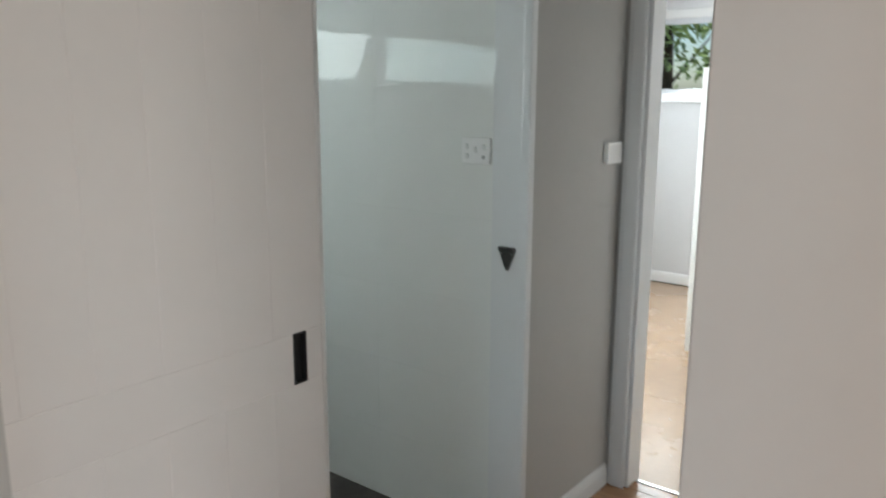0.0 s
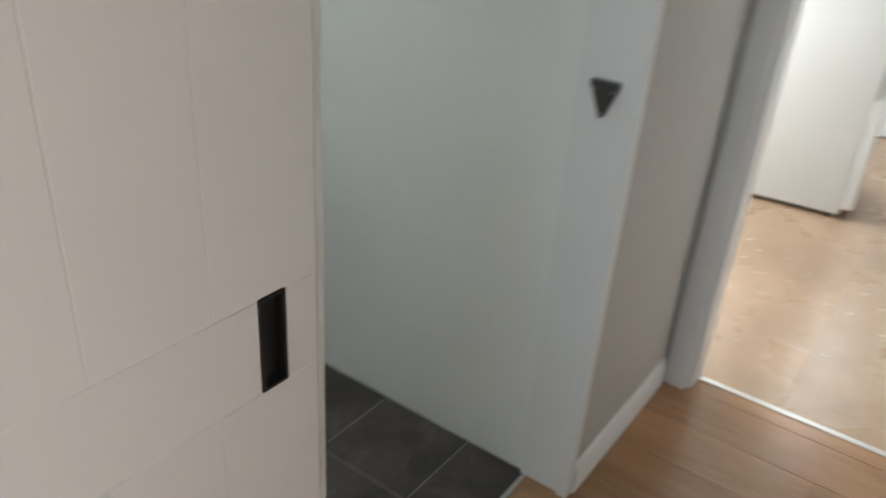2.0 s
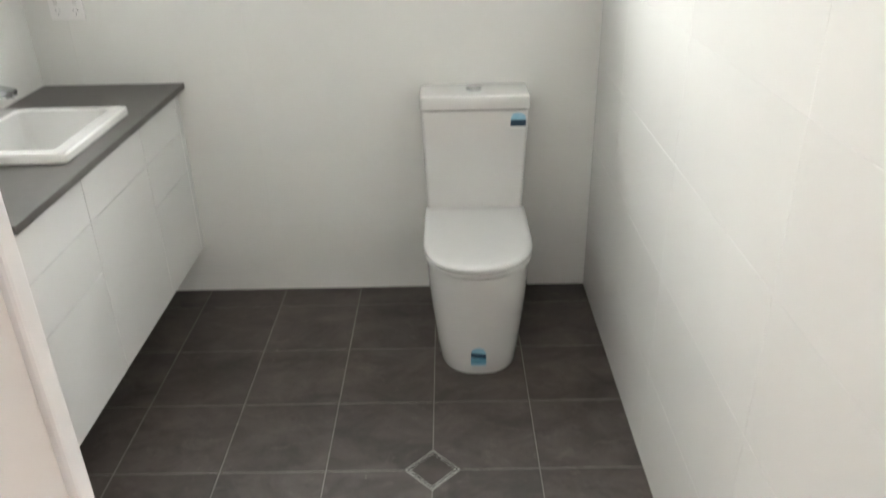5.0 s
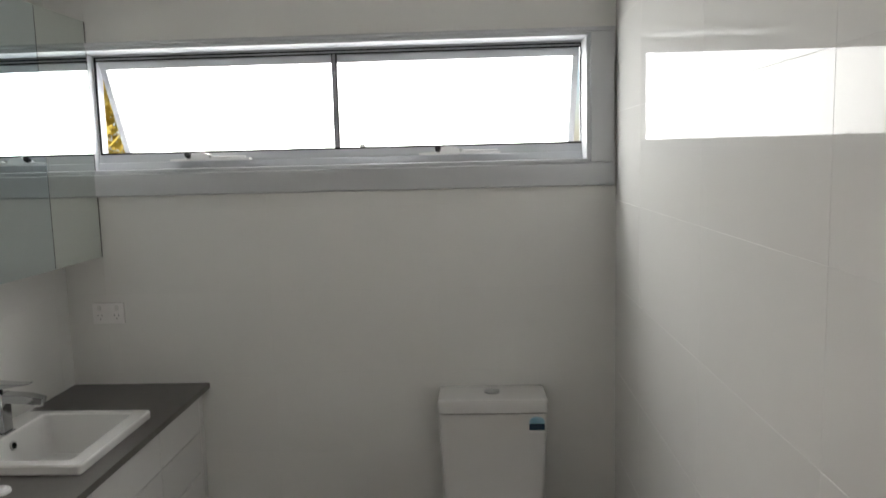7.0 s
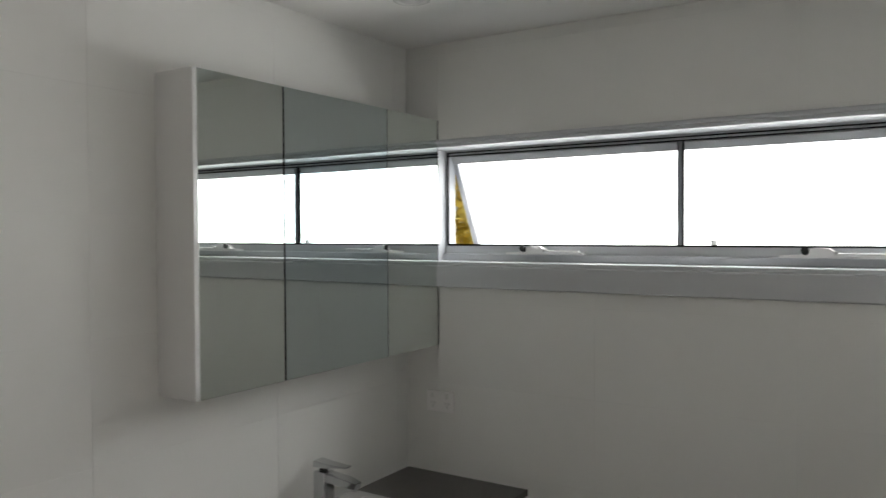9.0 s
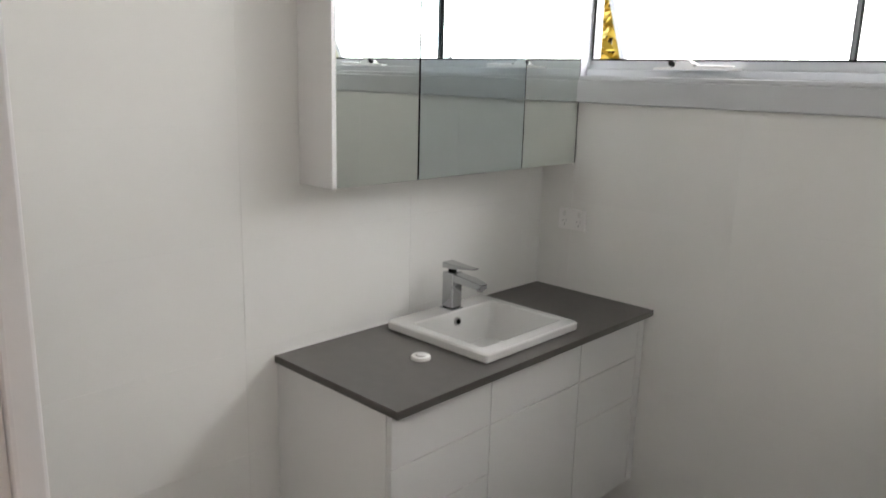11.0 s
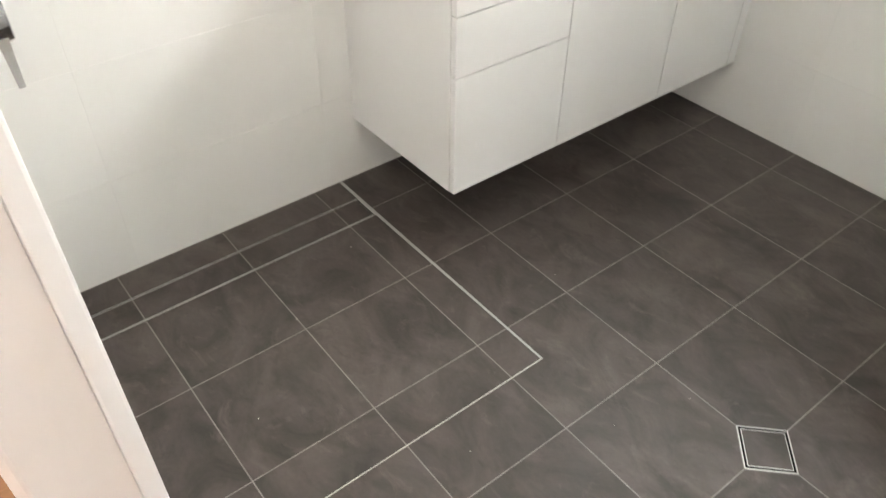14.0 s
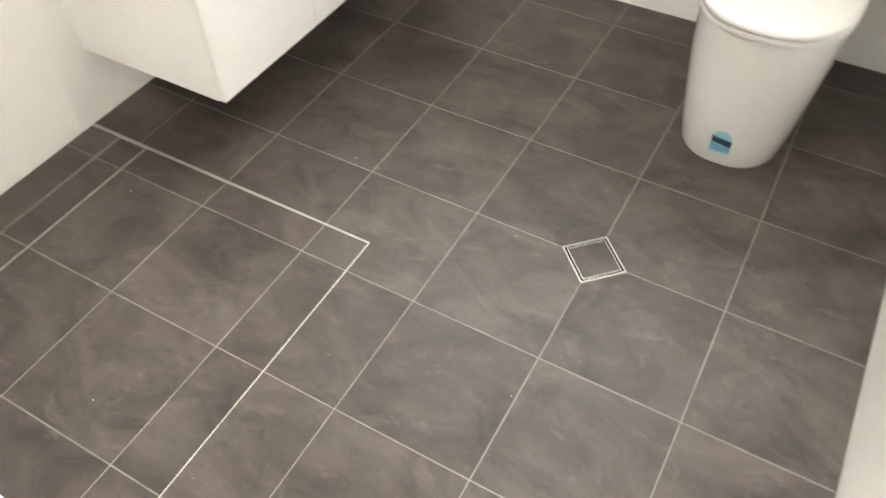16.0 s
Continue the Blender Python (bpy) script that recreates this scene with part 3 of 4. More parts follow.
for a, b in ((-1.250, -0.387), (-0.387, 0.484)):
    pane = part("pane", moved(box(a + (0.018 if a < -1 else 0.0003), 0.0, h + 0.026, b - (0.018 if b > 0 else 0.0003), 0.005, -0.026), hinge), M_frosted, sash, "translucent glass pane")
    pane.visible_shadow = False
    mid = (a + b) / 2
    cx = -0.860 if mid < -0.4 else 0.038
    wy = FY0 - 0.020
    side = [(-0.129, 0.0), (0.160, 0.0), (0.160, 0.008), (0.075, 0.0105), (0.034, 0.012), (0.018, 0.017), (0.002, 0.0275), (-0.010, 0.0300),
            (-0.034, 0.0300), (-0.050, 0.0260), (-0.066, 0.0130), (-0.080, 0.0095), (-0.129, 0.0070)]
    body = loft([[(cx + a, y, 1.640 + b) for a, b in side] for y in (wy + 0.018, wy - 0.020)])
    bmesh.ops.recalc_face_normals(body, faces=body.faces[:])
    bmesh.ops.bevel(body, geom=[e for e in body.edges if abs(e.verts[0].co.y - e.verts[1].co.y) < 1e-6], offset=0.002, segments=2, affect='EDGES')
    winder = part("winder", body, M_white, window, "white plastic chain winder")
    part("winder_handle", box(cx + 0.028, wy - 0.030, 1.6495, cx + 0.150, wy - 0.017, 1.6555, 0.0028), M_white, winder)
    part("winder_knob", moved(cyl(0.0105, 0.022, 20, bev=0.002), Matrix.Translation((cx - 0.060, wy - 0.022, 1.660)) @ Matrix.Rotation(radians(70), 4, 'X')), M_black, winder, "black winder knob", smooth=40)
    part("winder_screw", moved(cyl(0.005, 0.004, 16), Matrix.Translation((cx + 0.020, wy - 0.022, 1.655)) @ Matrix.Rotation(radians(90), 4, 'X')), M_satin, winder)
part("catch", box(-0.326, FY0 + 0.135, 1.664, -0.306, FY0 + 0.150, 1.690, 0.003), M_satin, window, "small metal chain catch")

# ---------------------------------------------------------------- vanity
vanity = thing("vanity_cabinet", "wall-hung white gloss bathroom vanity with doors and drawers", "cabinet")
VX, VY0, VY1, VZ0, VZ1 = -0.897, -0.143, 1.033, 0.202, 0.821
part("side_panel", box(XW, VY0, VZ0, VX - 0.0195, VY0 + 0.016, VZ1, 0.001), M_vanity, vanity)
part("side_panel", box(XW, VY1 - 0.016, VZ0, VX - 0.0195, VY1, VZ1, 0.001), M_vanity, vanity)
part("base_panel", box(XW, VY0 + 0.016, VZ0, VX - 0.0195, VY1 - 0.016, VZ0 + 0.016), M_vanity, vanity)
# Rail coloured near-black: the shade in the front gaps is painted.
part("front_rail", box(VX - 0.040, VY0 + 0.016, VZ0 + 0.016, VX - 0.0195, VY1 - 0.016, VZ1), M_dark, vanity, "rail blackened so the gaps between the fronts read as shaded")
for nm, y0, y1, z0, z1 in (("drawer_front", VY0, 0.222, 0.678, VZ1), ("drawer_front", VY0, 0.222, 0.530, 0.678), ("drawer_front", VY0, 0.222, VZ0, 0.530),
                           ("drawer_front", 0.222, 0.648, 0.678, VZ1), ("door", 0.222, 0.648, VZ0, 0.678),
                           ("drawer_front", 0.648, 0.992, 0.678, VZ1), ("drawer_front", 0.648, 0.992, 0.528, 0.678), ("drawer_front", 0.648, 0.992, VZ0, 0.528),
                           ("filler", 0.992, VY1, VZ0, VZ1)):
    part(nm, box(VX - 0.018, y0 + 0.0016, z0 + 0.0013, VX, y1 - 0.0016, z1 - 0.0013, 0.0008), M_vanity, vanity)
# worktop with a cut-out for the basin
BX0, BX1, BY0, BY1 = -1.326, -0.922, 0.227, 0.662
worktop = bmesh.new()
WB = (XW, VY0 - 0.008, -0.868, YN - 0.001)
for x0, y0, x1, y1 in ((WB[0], WB[1], WB[2], BY0 + 0.02), (WB[0], BY1 - 0.02, WB[2], WB[3]), (WB[0], BY0 + 0.02, BX0 + 0.02, BY1 - 0.02), (BX1 - 0.02, BY0 + 0.02, WB[2], BY1 - 0.02)):
    for v, w in ((0.822, 0.843),):
        box(x0, y0, v, x1, y1, w, bm=worktop)
bmesh.ops.remove_doubles(worktop, verts=worktop.verts[:], dist=1e-5)
top = tagged(part("worktop", worktop, M_top), "dark grey laminate worktop on the vanity", "worktop")
part("silicone_bead", box(XW, YN - 0.0045, 0.843, -0.870, YN - 0.0002, 0.8465, 0.001, 1), M_white, top, "white silicone bead along the wall")
part("silicone_bead", box(XW, WB[1], 0.843, XW + 0.0035, YN - 0.0045, 0.8460, 0.001, 1), M_white, top, "white silicone bead along the wall")


def squircle(cx, cy, hx, hy, r, z, n=10):
    """A rectangle with round corners, counter-clockwise, at height z."""
    out = []
    for k, (sx, sy) in enumerate(((1, 1), (-1, 1), (-1, -1), (1, -1))):
        for j in range(n + 1):
            a = radians(90 * k + 90 * j / n)
            out.append((cx + sx * (hx - r) + r * math.cos(a), cy + sy * (hy - r) + r * math.sin(a), z))
    return out


basin = thing("basin", "rectangular white ceramic drop-in basin set in the worktop", "basin")
cx, cy, hx, hy = (BX0 + BX1) / 2, (BY0 + BY1) / 2, (BX1 - BX0) / 2, (BY1 - BY0) / 2
ix, iy = cx + 0.015, cy + 0.004
rings = [squircle(cx, cy, hx - 0.004, hy - 0.004, 0.010, 0.8425), squircle(cx, cy, hx, hy, 0.012, 0.8470), squircle(cx, cy, hx, hy, 0.012, 0.8660),
         squircle(cx, cy, hx - 0.004, hy - 0.004, 0.012, 0.8710), squircle(ix, iy, hx - 0.058, hy - 0.030, 0.016, 0.8705), squircle(ix, iy, hx - 0.062, hy - 0.034, 0.016, 0.8660),
         squircle(ix, iy, hx - 0.070, hy - 0.044, 0.020, 0.800), squircle(ix, iy, hx - 0.080, hy - 0.058, 0.030, 0.752), squircle(ix, iy, hx - 0.105, hy - 0.095, 0.040, 0.738),
         squircle(ix, iy, 0.024, 0.024, 0.020, 0.733)]
bm = loft(rings, cap0=False, cap1=True)
part("bowl", bm, M_ceramic, basin, smooth=32)
part("overflow_ring", cyl(0.014, 0.006, 28, m=Matrix.Translation((-1.2440, 0.458, 0.836)) @ Matrix.Rotation(radians(80), 4, 'Y')), M_satin, basin, "steel overflow ring", smooth=40)
part("overflow_hole", cyl(0.009, 0.007, 24, m=Matrix.Translation((-1.2425, 0.458, 0.836)) @ Matrix.Rotation(radians(80), 4, 'Y')), M_dark, basin, "black disc standing for the shade in the overflow hole")
part("waste", cyl(0.022, 0.008, 32, bev=0.002, m=Matrix.Translation((ix, iy, 0.737))), M_chrome, basin, "chrome waste", smooth=40)

tap = thing("basin_mixer", "square chrome basin mixer tap with a flat lever", "tap")
tx, ty = -1.278, 0.464
part("base", box(tx - 0.027, ty - 0.027, 0.8715, tx + 0.027, ty + 0.027, 0.8770, 0.002), M_chrome, tap)
part("body", box(tx - 0.023, ty - 0.023, 0.8770, tx + 0.023, ty + 0.023, 0.9940, 0.004, 3), M_chrome, tap, smooth=40)
sp = loft([[(tx + 0.018, ty - 0.020, 0.9660), (tx + 0.018, ty + 0.020, 0.9660), (tx + 0.018, ty + 0.020, 0.9920), (tx + 0.018, ty - 0.020, 0.9920)],
           [(tx + 0.090, ty - 0.020, 0.9620), (tx + 0.090, ty + 0.020, 0.9620), (tx + 0.090, ty + 0.020, 0.9870), (tx + 0.090, ty - 0.020, 0.9870)],
           [(tx + 0.132, ty - 0.016, 0.9590), (tx + 0.132, ty + 0.016, 0.9590), (tx + 0.136, ty + 0.016, 0.9770), (tx + 0.136, ty - 0.016, 0.9770)]])
bmesh.ops.recalc_face_normals(sp, faces=sp.faces[:])
bmesh.ops.bevel(sp, geom=sp.edges[:], offset=0.002, segments=2, affect='EDGES')
part("spout", sp, M_chrome, tap, smooth=40)
part("aerator", cyl(0.011, 0.008, 24, m=Matrix.Translation((tx + 0.118, ty, 0.9560))), M_satin, tap, smooth=40)
part("neck", cyl(0.013, 0.014, 24, m=Matrix.Translation((tx, ty, 1.0000))), M_dark, tap, smooth=40)
lv = loft([[(tx - 0.024, ty - 0.023, 1.0060), (tx - 0.024, ty + 0.023, 1.0060), (tx - 0.024, ty + 0.023, 1.0250), (tx - 0.024, ty - 0.023, 1.0250)],
           [(tx + 0.020, ty - 0.020, 1.0070), (tx + 0.020, ty + 0.020, 1.0070), (tx + 0.020, ty + 0.020, 1.0220), (tx + 0.020, ty - 0.020, 1.0220)],
           [(tx + 0.075, ty - 0.016, 1.0150), (tx + 0.075, ty + 0.016, 1.0150), (tx + 0.075, ty + 0.016, 1.0200), (tx + 0.075, ty - 0.016, 1.0200)],
           [(tx + 0.100, ty - 0.013, 1.0170), (tx + 0.100, ty + 0.013, 1.0170), (tx + 0.100, ty + 0.013, 1.0215), (tx + 0.100, ty - 0.013, 1.0215)]])
bmesh.ops.recalc_face_normals(lv, faces=lv.faces[:])
bmesh.ops.bevel(lv, geom=lv.edges[:], offset=0.0016, segments=2, affect='EDGES')
part("lever", lv, M_chrome, tap, smooth=40)

plug = thing("basin_plug", "small round white basin plug lying on the worktop", "plug", at=(-1.078, 0.130, 0.8422))
part("disc", cyl(0.029, 0.010, 36, r2=0.026, bev=0.002, m=Matrix.Translation((0, 0, 0.005))), M_plate, plug, smooth=40)
part("cap", cyl(0.018, 0.005, 32, r2=0.014, bev=0.001, m=Matrix.Translation((0.002, 0, 0.0125))), M_seat, plug, smooth=40)

# ---------------------------------------------------------------- mirror cabinet
MX, MY0, MY1, MZ0, MZ1 = -1.224, -0.058, 1.032, 1.310, 2.124
mc = thing("mirror_cabinet", "white wall cabinet with three mirrored doors", "mirror cabinet")
part("side_panel", box(XW, MY0, MZ0, MX + 0.001, MY0 + 0.013, MZ1, 0.001), M_vanity, mc)
part("side_panel", box(XW, MY1 - 0.016, MZ0, MX - 0.020, MY1, MZ1, 0.001), M_vanity, mc)
part("base_panel", box(XW, MY0 + 0.013, MZ0, MX - 0.020, MY1 - 0.016, MZ0 + 0.016, 0.001), M_vanity, mc)
part("top_panel", box(XW, MY0 + 0.013, MZ1 - 0.016, MX - 0.020, MY1 - 0.016, MZ1, 0.001), M_vanity, mc)
part("back_panel", box(XW, MY0 + 0.013, MZ0 + 0.016, XW + 0.008, MY1 - 0.016, MZ1 - 0.016), M_vanity, mc)
for y0, y1, glass, ajar in ((MY0 + 0.012, 0.250, M_mirror, 0.0), (0.250, 0.724, M_mirror_mid, -0.6), (0.724, MY1, M_mirror, 0.0)):
    # the middle door does not close quite square
    hang = Matrix.Translation((MX, (y0 + y1) / 2, 0)) @ Matrix.Rotation(radians(ajar), 4, 'Z') @ Matrix.Translation((-MX, -(y0 + y1) / 2, 0))
    dr = part("door", moved(box(MX - 0.018, y0 + 0.0025, MZ0, MX - 0.004, y1 - 0.0025, MZ1, 0.001), hang), M_grey, mc, "mirror door with its edge darkened for the gap's shade")
    part("mirror", moved(box(MX - 0.004, y0 + 0.0025, MZ0, MX, y1 - 0.0025, MZ1, 0.0008, 1), hang), glass, dr, "silvered mirror glass")

# Black strips fill the door gaps in place of the shade inside them.
for y in (0.250, 0.724, MY1 - 0.0012):
    w = 0.0028 if y < 1 else 0.0014
    part("seam", box(MX - 0.018, y - w, MZ0 + 0.001, MX + 0.0006, y + w, MZ1 - 0.001), M_dark, mc, "black filler for the shaded gap between mirror doors")

# ---------------------------------------------------------------- toilet
toilet = thing("toilet", "white back-to-wall toilet suite with blue stickers", "toilet", at=(0.150, YN - 0.001, 0.0))


def dee(w, back, front, z, n=28, k=2.4, bow=0.36):
    """A D-shaped outline: straight sides from the back, a round front."""
    out = [(w / 2, back, z), (-w / 2, back, z)]
    mid = front + (back - front) * bow
    for j in range(n + 1):
        a = radians(180 + 180 * j / n)
        ca, sa = math.cos(a), math.sin(a)
        out.append((w / 2 * math.copysign(abs(ca) ** (2 / k), ca), mid + (mid - front) * math.copysign(abs(sa) ** (2 / k), sa), z))
    return out


def oval(w, back, front, z, n=40, k=2.5, bow=0.36):
    return dee(w, back, front, z, n, k, bow)


def seat_oval(w, back, front, z):
    return oval(w, back, front, z, 44, 2.28, 0.44)


pan = [oval(0.272, 0, -0.590, 0.0), oval(0.276, 0, -0.594, 0.006), oval(0.290, 0, -0.598, 0.08), oval(0.312, 0, -0.608, 0.18), oval(0.332, 0, -0.622, 0.28, 40, 2.35, 0.37), oval(0.340, 0, -0.632, 0.355, 40, 2.2, 0.385),
       oval(0.342, 0, -0.634, 0.378, 40, 2.15, 0.39), oval(0.330, 0, -0.626, 0.384, 40, 2.15, 0.39)]
part("pan", loft(pan), M_ceramic, toilet, smooth=50)
part("seat_ring", loft([seat_oval(0.342, -0.172, -0.636, 0.3865), seat_oval(0.350, -0.170, -0.640, 0.390), seat_oval(0.350, -0.170, -0.640, 0.398), seat_oval(0.344, -0.172, -0.636, 0.401)]), M_seat, toilet, "white plastic toilet seat", smooth=50)
part("seat_lid", loft([seat_oval(0.344, -0.172, -0.637, 0.4035), seat_oval(0.352, -0.170, -0.642, 0.408), seat_oval(0.352, -0.170, -0.642, 0.414), seat_oval(0.346, -0.172, -0.638, 0.420), seat_oval(0.318, -0.182, -0.612, 0.4235), seat_oval(0.18, -0.24, -0.50, 0.4245)]),
     M_seat, toilet, "closed white plastic seat lid", smooth=50)
cist = loft([squircle(0, -0.0865, w / 2, 0.085, 0.016, z) for w, z in ((0.330, 0.384), (0.334, 0.40), (0.352, 0.60), (0.364, 0.7680), (0.360, 0.7710))])
part("cistern", cist, M_ceramic, toilet, smooth=50)
lid = loft([squircle(0, -0.0885, w / 2, d, 0.018, z) for w, d, z in ((0.360, 0.085, 0.7750), (0.370, 0.088, 0.7772), (0.372, 0.089, 0.7980), (0.371, 0.0885, 0.8140), (0.364, 0.085, 0.8200), (0.34, 0.075, 0.8215))])
part("cistern_lid", lid, M_ceramic, toilet, smooth=50)
btn = part("flush_button", moved(cyl(0.027, 0.006, 36, bev=0.0015), Matrix.Translation((0.0, -0.088, 0.8245))), M_chrome, toilet, "oval chrome flush button", smooth=40)
part("button_half", box(-0.0006, -0.112, 0.8275, 0.0006, -0.064, 0.8282), M_satin, btn)
# stickers: a blue label with a dark wave band, wrapped on the cistern and the foot
dome = [(0.147 + 0.026 * math.cos(radians(t)), 0.738 + 0.024 * math.sin(radians(t)) ** 0.7) for t in range(0, 181, 15)]
st = part("sticker", loft([[(a, y, b) for a, b in dome] for y in (-0.1722, -0.1742)]), M_sky_blue, toilet, "pale blue round-topped product sticker")
part("sticker_band", box(0.121, -0.1746, 0.716, 0.173, -0.1722, 0.738, 0.0003, 1), M_blue_dark, st)
part("sticker_foot", box(0.121, -0.1742, 0.707, 0.173, -0.1722, 0.716, 0.0003, 1), M_plate, st)


def foot_sticker(name, z0, z1, off, material, parent, label="", round_top=0.0, slant=0.0):
    bm = bmesh.new()
    cols = []
    for j in range(13):
        x = -0.029 + 0.050 * j / 12
        col = []
        drop = round_top * (1 - math.sqrt(max(0.0, 1 - abs(j / 6 - 1) ** 2)))
        for z in (z0 + slant * (j / 12), z1 - drop + slant * (j / 12)):
            f = 0.290 + (0.312 - 0.290) * max(0.0, (z - 0.08) / 0.10)
            front, back, k = -0.598 - (0.010 * max(0.0, (z - 0.08) / 0.10)) + (0.004 * max(0, (0.08 - z) / 0.08)), 0.0, 2.5
            mid = front + (back - front) * 0.36
            ca = abs(x) / (f / 2)
            sa = (1 - ca ** k) ** (1 / k)
            col.append((x, mid + (mid - front) * -sa - off, z))
        cols.append(col)
    vs = [[bm.verts.new(p) for p in c] for c in cols]
    for a, b in zip(vs, vs[1:]):
        bm.faces.new((a[0], b[0], b[1], a[1]))
    ex = bmesh.ops.extrude_face_region(bm, geom=bm.faces[:])
    bmesh.ops.translate(bm, vec=(0, -0.0008, 0), verts=[v for v in ex["geom"] if isinstance(v, bmesh.types.BMVert)])
    bmesh.ops.recalc_face_normals(bm, faces=bm.faces[:])
    return part(name, bm, material, parent, label)


st = foot_sticker("sticker", 0.038, 0.110, 0.0006, M_sky_blue, toilet, "pale blue round-topped product sticker", 0.026)
foot_sticker("sticker_foot", 0.046, 0.068, 0.0016, M_blue, st)
foot_sticker("sticker_band", 0.072, 0.090, 0.0016, M_blue_dark, st, "", 0.0, -0.006)

# ---------------------------------------------------------------- wall plates
def wall_plate(name, label, centre, right, out, w, h, rockers=(), sockets=(), category="power point", depth=0.009):
    """A plastic plate on a wall; rockers and sockets: places on it, across and up from its centre."""
    r, o, u = Vector((*right, 0)), Vector((*out, 0)), Vector((0, 0, 1))
    m = Matrix((r.to_4d(), o.to_4d(), u.to_4d(), (0, 0, 0, 1))).transposed()
    for k in range(3):
        m[3][k] = 0.0
    m.translation = Vector(centre)
    plate = thing(name, label, category)

    def put(nm, bm, material, parent, lab=""):
        bmesh.ops.transform(bm, matrix=m, verts=bm.verts[:])
        bmesh.ops.recalc_face_normals(bm, faces=bm.faces[:])
        return part(nm, bm, material, parent, lab)

    put("plate", box(-w / 2, 0, -h / 2, w / 2, depth, h / 2, 0.002, 3), M_white, plate)
    for x, z in rockers:
        put("rocker", box(x - 0.006, 0.0085, z - 0.009, x + 0.006, 0.013, z + 0.009, 0.0015), M_plate, plate)
    for x, z in sockets:
        for dx, dz, sl in ((-0.007, 0.004, 25), (0.007, 0.004, -25), (0.0, -0.009, 0)):
            b = box(-0.0008, 0.0085, -0.0036, 0.0008, 0.0094, 0.0036)
            bmesh.ops.transform(b, matrix=Matrix.Translation((x + dx, 0, z + dz)) @ Matrix.Rotation(radians(sl), 4, 'Y'), verts=b.verts[:])
            put("slot", b, M_grey, plate)
    return plate


wall_plate("power_point", "white double power point above the vanity worktop", (-1.217, YN, 1.105), (1, 0), (0, -1), 0.115, 0.076,
           ((-0.032, 0.020), (0.032, 0.020)), ((-0.030, -0.010), (0.030, -0.010)))
sw = wall_plate("switch_plate", "white four-gang switch plate on the tiled wall", (XE, -1.005, 1.402), (0, -1), (-1, 0), 0.114, 0.086,
                ((-0.034, 0.014), (0.0, 0.004), (0.034, 0.014), (-0.034, -0.018)), (), "switch")
part("dial", cyl(0.006, 0.005, 24, bev=0.001, m=Matrix.Translation((XE - 0.011, -1.038, 1.382)) @ Matrix.Rotation(radians(90), 4, 'Y')), M_satin, sw, "grey dimmer knob", smooth=40)
wall_plate("hall_switch", "white blank switch plate beside the bedroom doorway", (1.158, HN, 1.374), (1, 0), (0, -1), 0.118, 0.078, (), (), "switch", 0.020)
wall_plate("bedroom_power_point", "white power point above the bedroom skirting board", (4.72, -1.812, 0.316), (0, -1), (-1, 0), 0.145, 0.092,
           ((-0.032, 0.020), (0.032, 0.020)), ((-0.030, -0.012), (0.030, -0.012)))

# ---------------------------------------------------------------- shower fittings on the west wall
mixer = thing("shower_mixer", "square chrome shower mixer with a down-turned lever", "shower mixer")
my, mz = -0.948, 0.729
part("wall_plate", box(XW, my - 0.030, mz - 0.034, XW + 0.006, my + 0.030, mz + 0.034, 0.003, 3), M_chrome, mixer, smooth=40)
part("body", box(XW + 0.006, my - 0.024, mz - 0.028, XW + 0.060, my + 0.024, mz + 0.028, 0.006, 3), M_chrome, mixer, smooth=40)
blade = loft([[(XW + a, my - w, mz + b), (XW + a, my + w, mz + b), (XW + c, my + w, mz + d), (XW + c, my - w, mz + d)]
              for a, b, c, d, w in ((0.044, -0.024, 0.062, -0.018, 0.012), (0.056, -0.045, 0.064, -0.042, 0.010), (0.067, -0.085, 0.071, -0.084, 0.008), (0.074, -0.118, 0.0775, -0.1175, 0.007))])
bmesh.ops.recalc_face_normals(blade, faces=blade.faces[:])
bmesh.ops.bevel(blade, geom=blade.edges[:], offset=0.001, segments=2, affect='EDGES')
part("lever", blade, M_chrome, mixer, smooth=40)
elbow = thing("shower_outlet", "chrome shower hose outlet and holder on the tiled wall", "shower outlet")
oy, oz = -0.845, 1.360
part("flange", cyl(0.026, 0.008, 32, bev=0.002, m=Matrix.Translation((XW + 0.004, oy - 0.012, oz + 0.012)) @ Matrix.Rotation(radians(90), 4, 'Y')), M_chrome, elbow, smooth=40)
part("arm", cyl(0.011, 0.050, 24, m=Matrix.Translation((XW + 0.030, oy - 0.012, oz + 0.012)) @ Matrix.Rotation(radians(90), 4, 'Y')), M_chrome, elbow, smooth=40)
part("cup", cyl(0.017, 0.034, 28, r2=0.020, bev=0.002, m=Matrix.Translation((XW + 0.058, oy, oz))), M_chrome, elbow, smooth=40)
part("nut", cyl(0.012, 0.022, 6, m=Matrix.Translation((XW + 0.058, oy, oz - 0.027))), M_satin, elbow)

# ---------------------------------------------------------------- ceiling light
dl = thing("downlight", "round white recessed ceiling downlight, unlit", "downlight", at=(-1.00, 0.55, ZC))
part("ring", join(None, loft([[(r * math.cos(radians(a)), r * math.sin(radians(a)), z) for a in range(0, 360, 10)] for r, z in ((0.055, 0.0), (0.054, -0.004), (0.046, -0.006), (0.040, -0.002), (0.040, 0.0))])), M_plate, dl, smooth=50)
part("diffuser", cyl(0.039, 0.003, 36, m=Matrix.Translation((0, 0, -0.0015))), M_seat, dl)

# ---------------------------------------------------------------- floor trims, drain, channel
SX, SY = -0.476, -0.205
tr = thing("shower_trim", "thin metal angle trim round the shower floor", "floor trim")
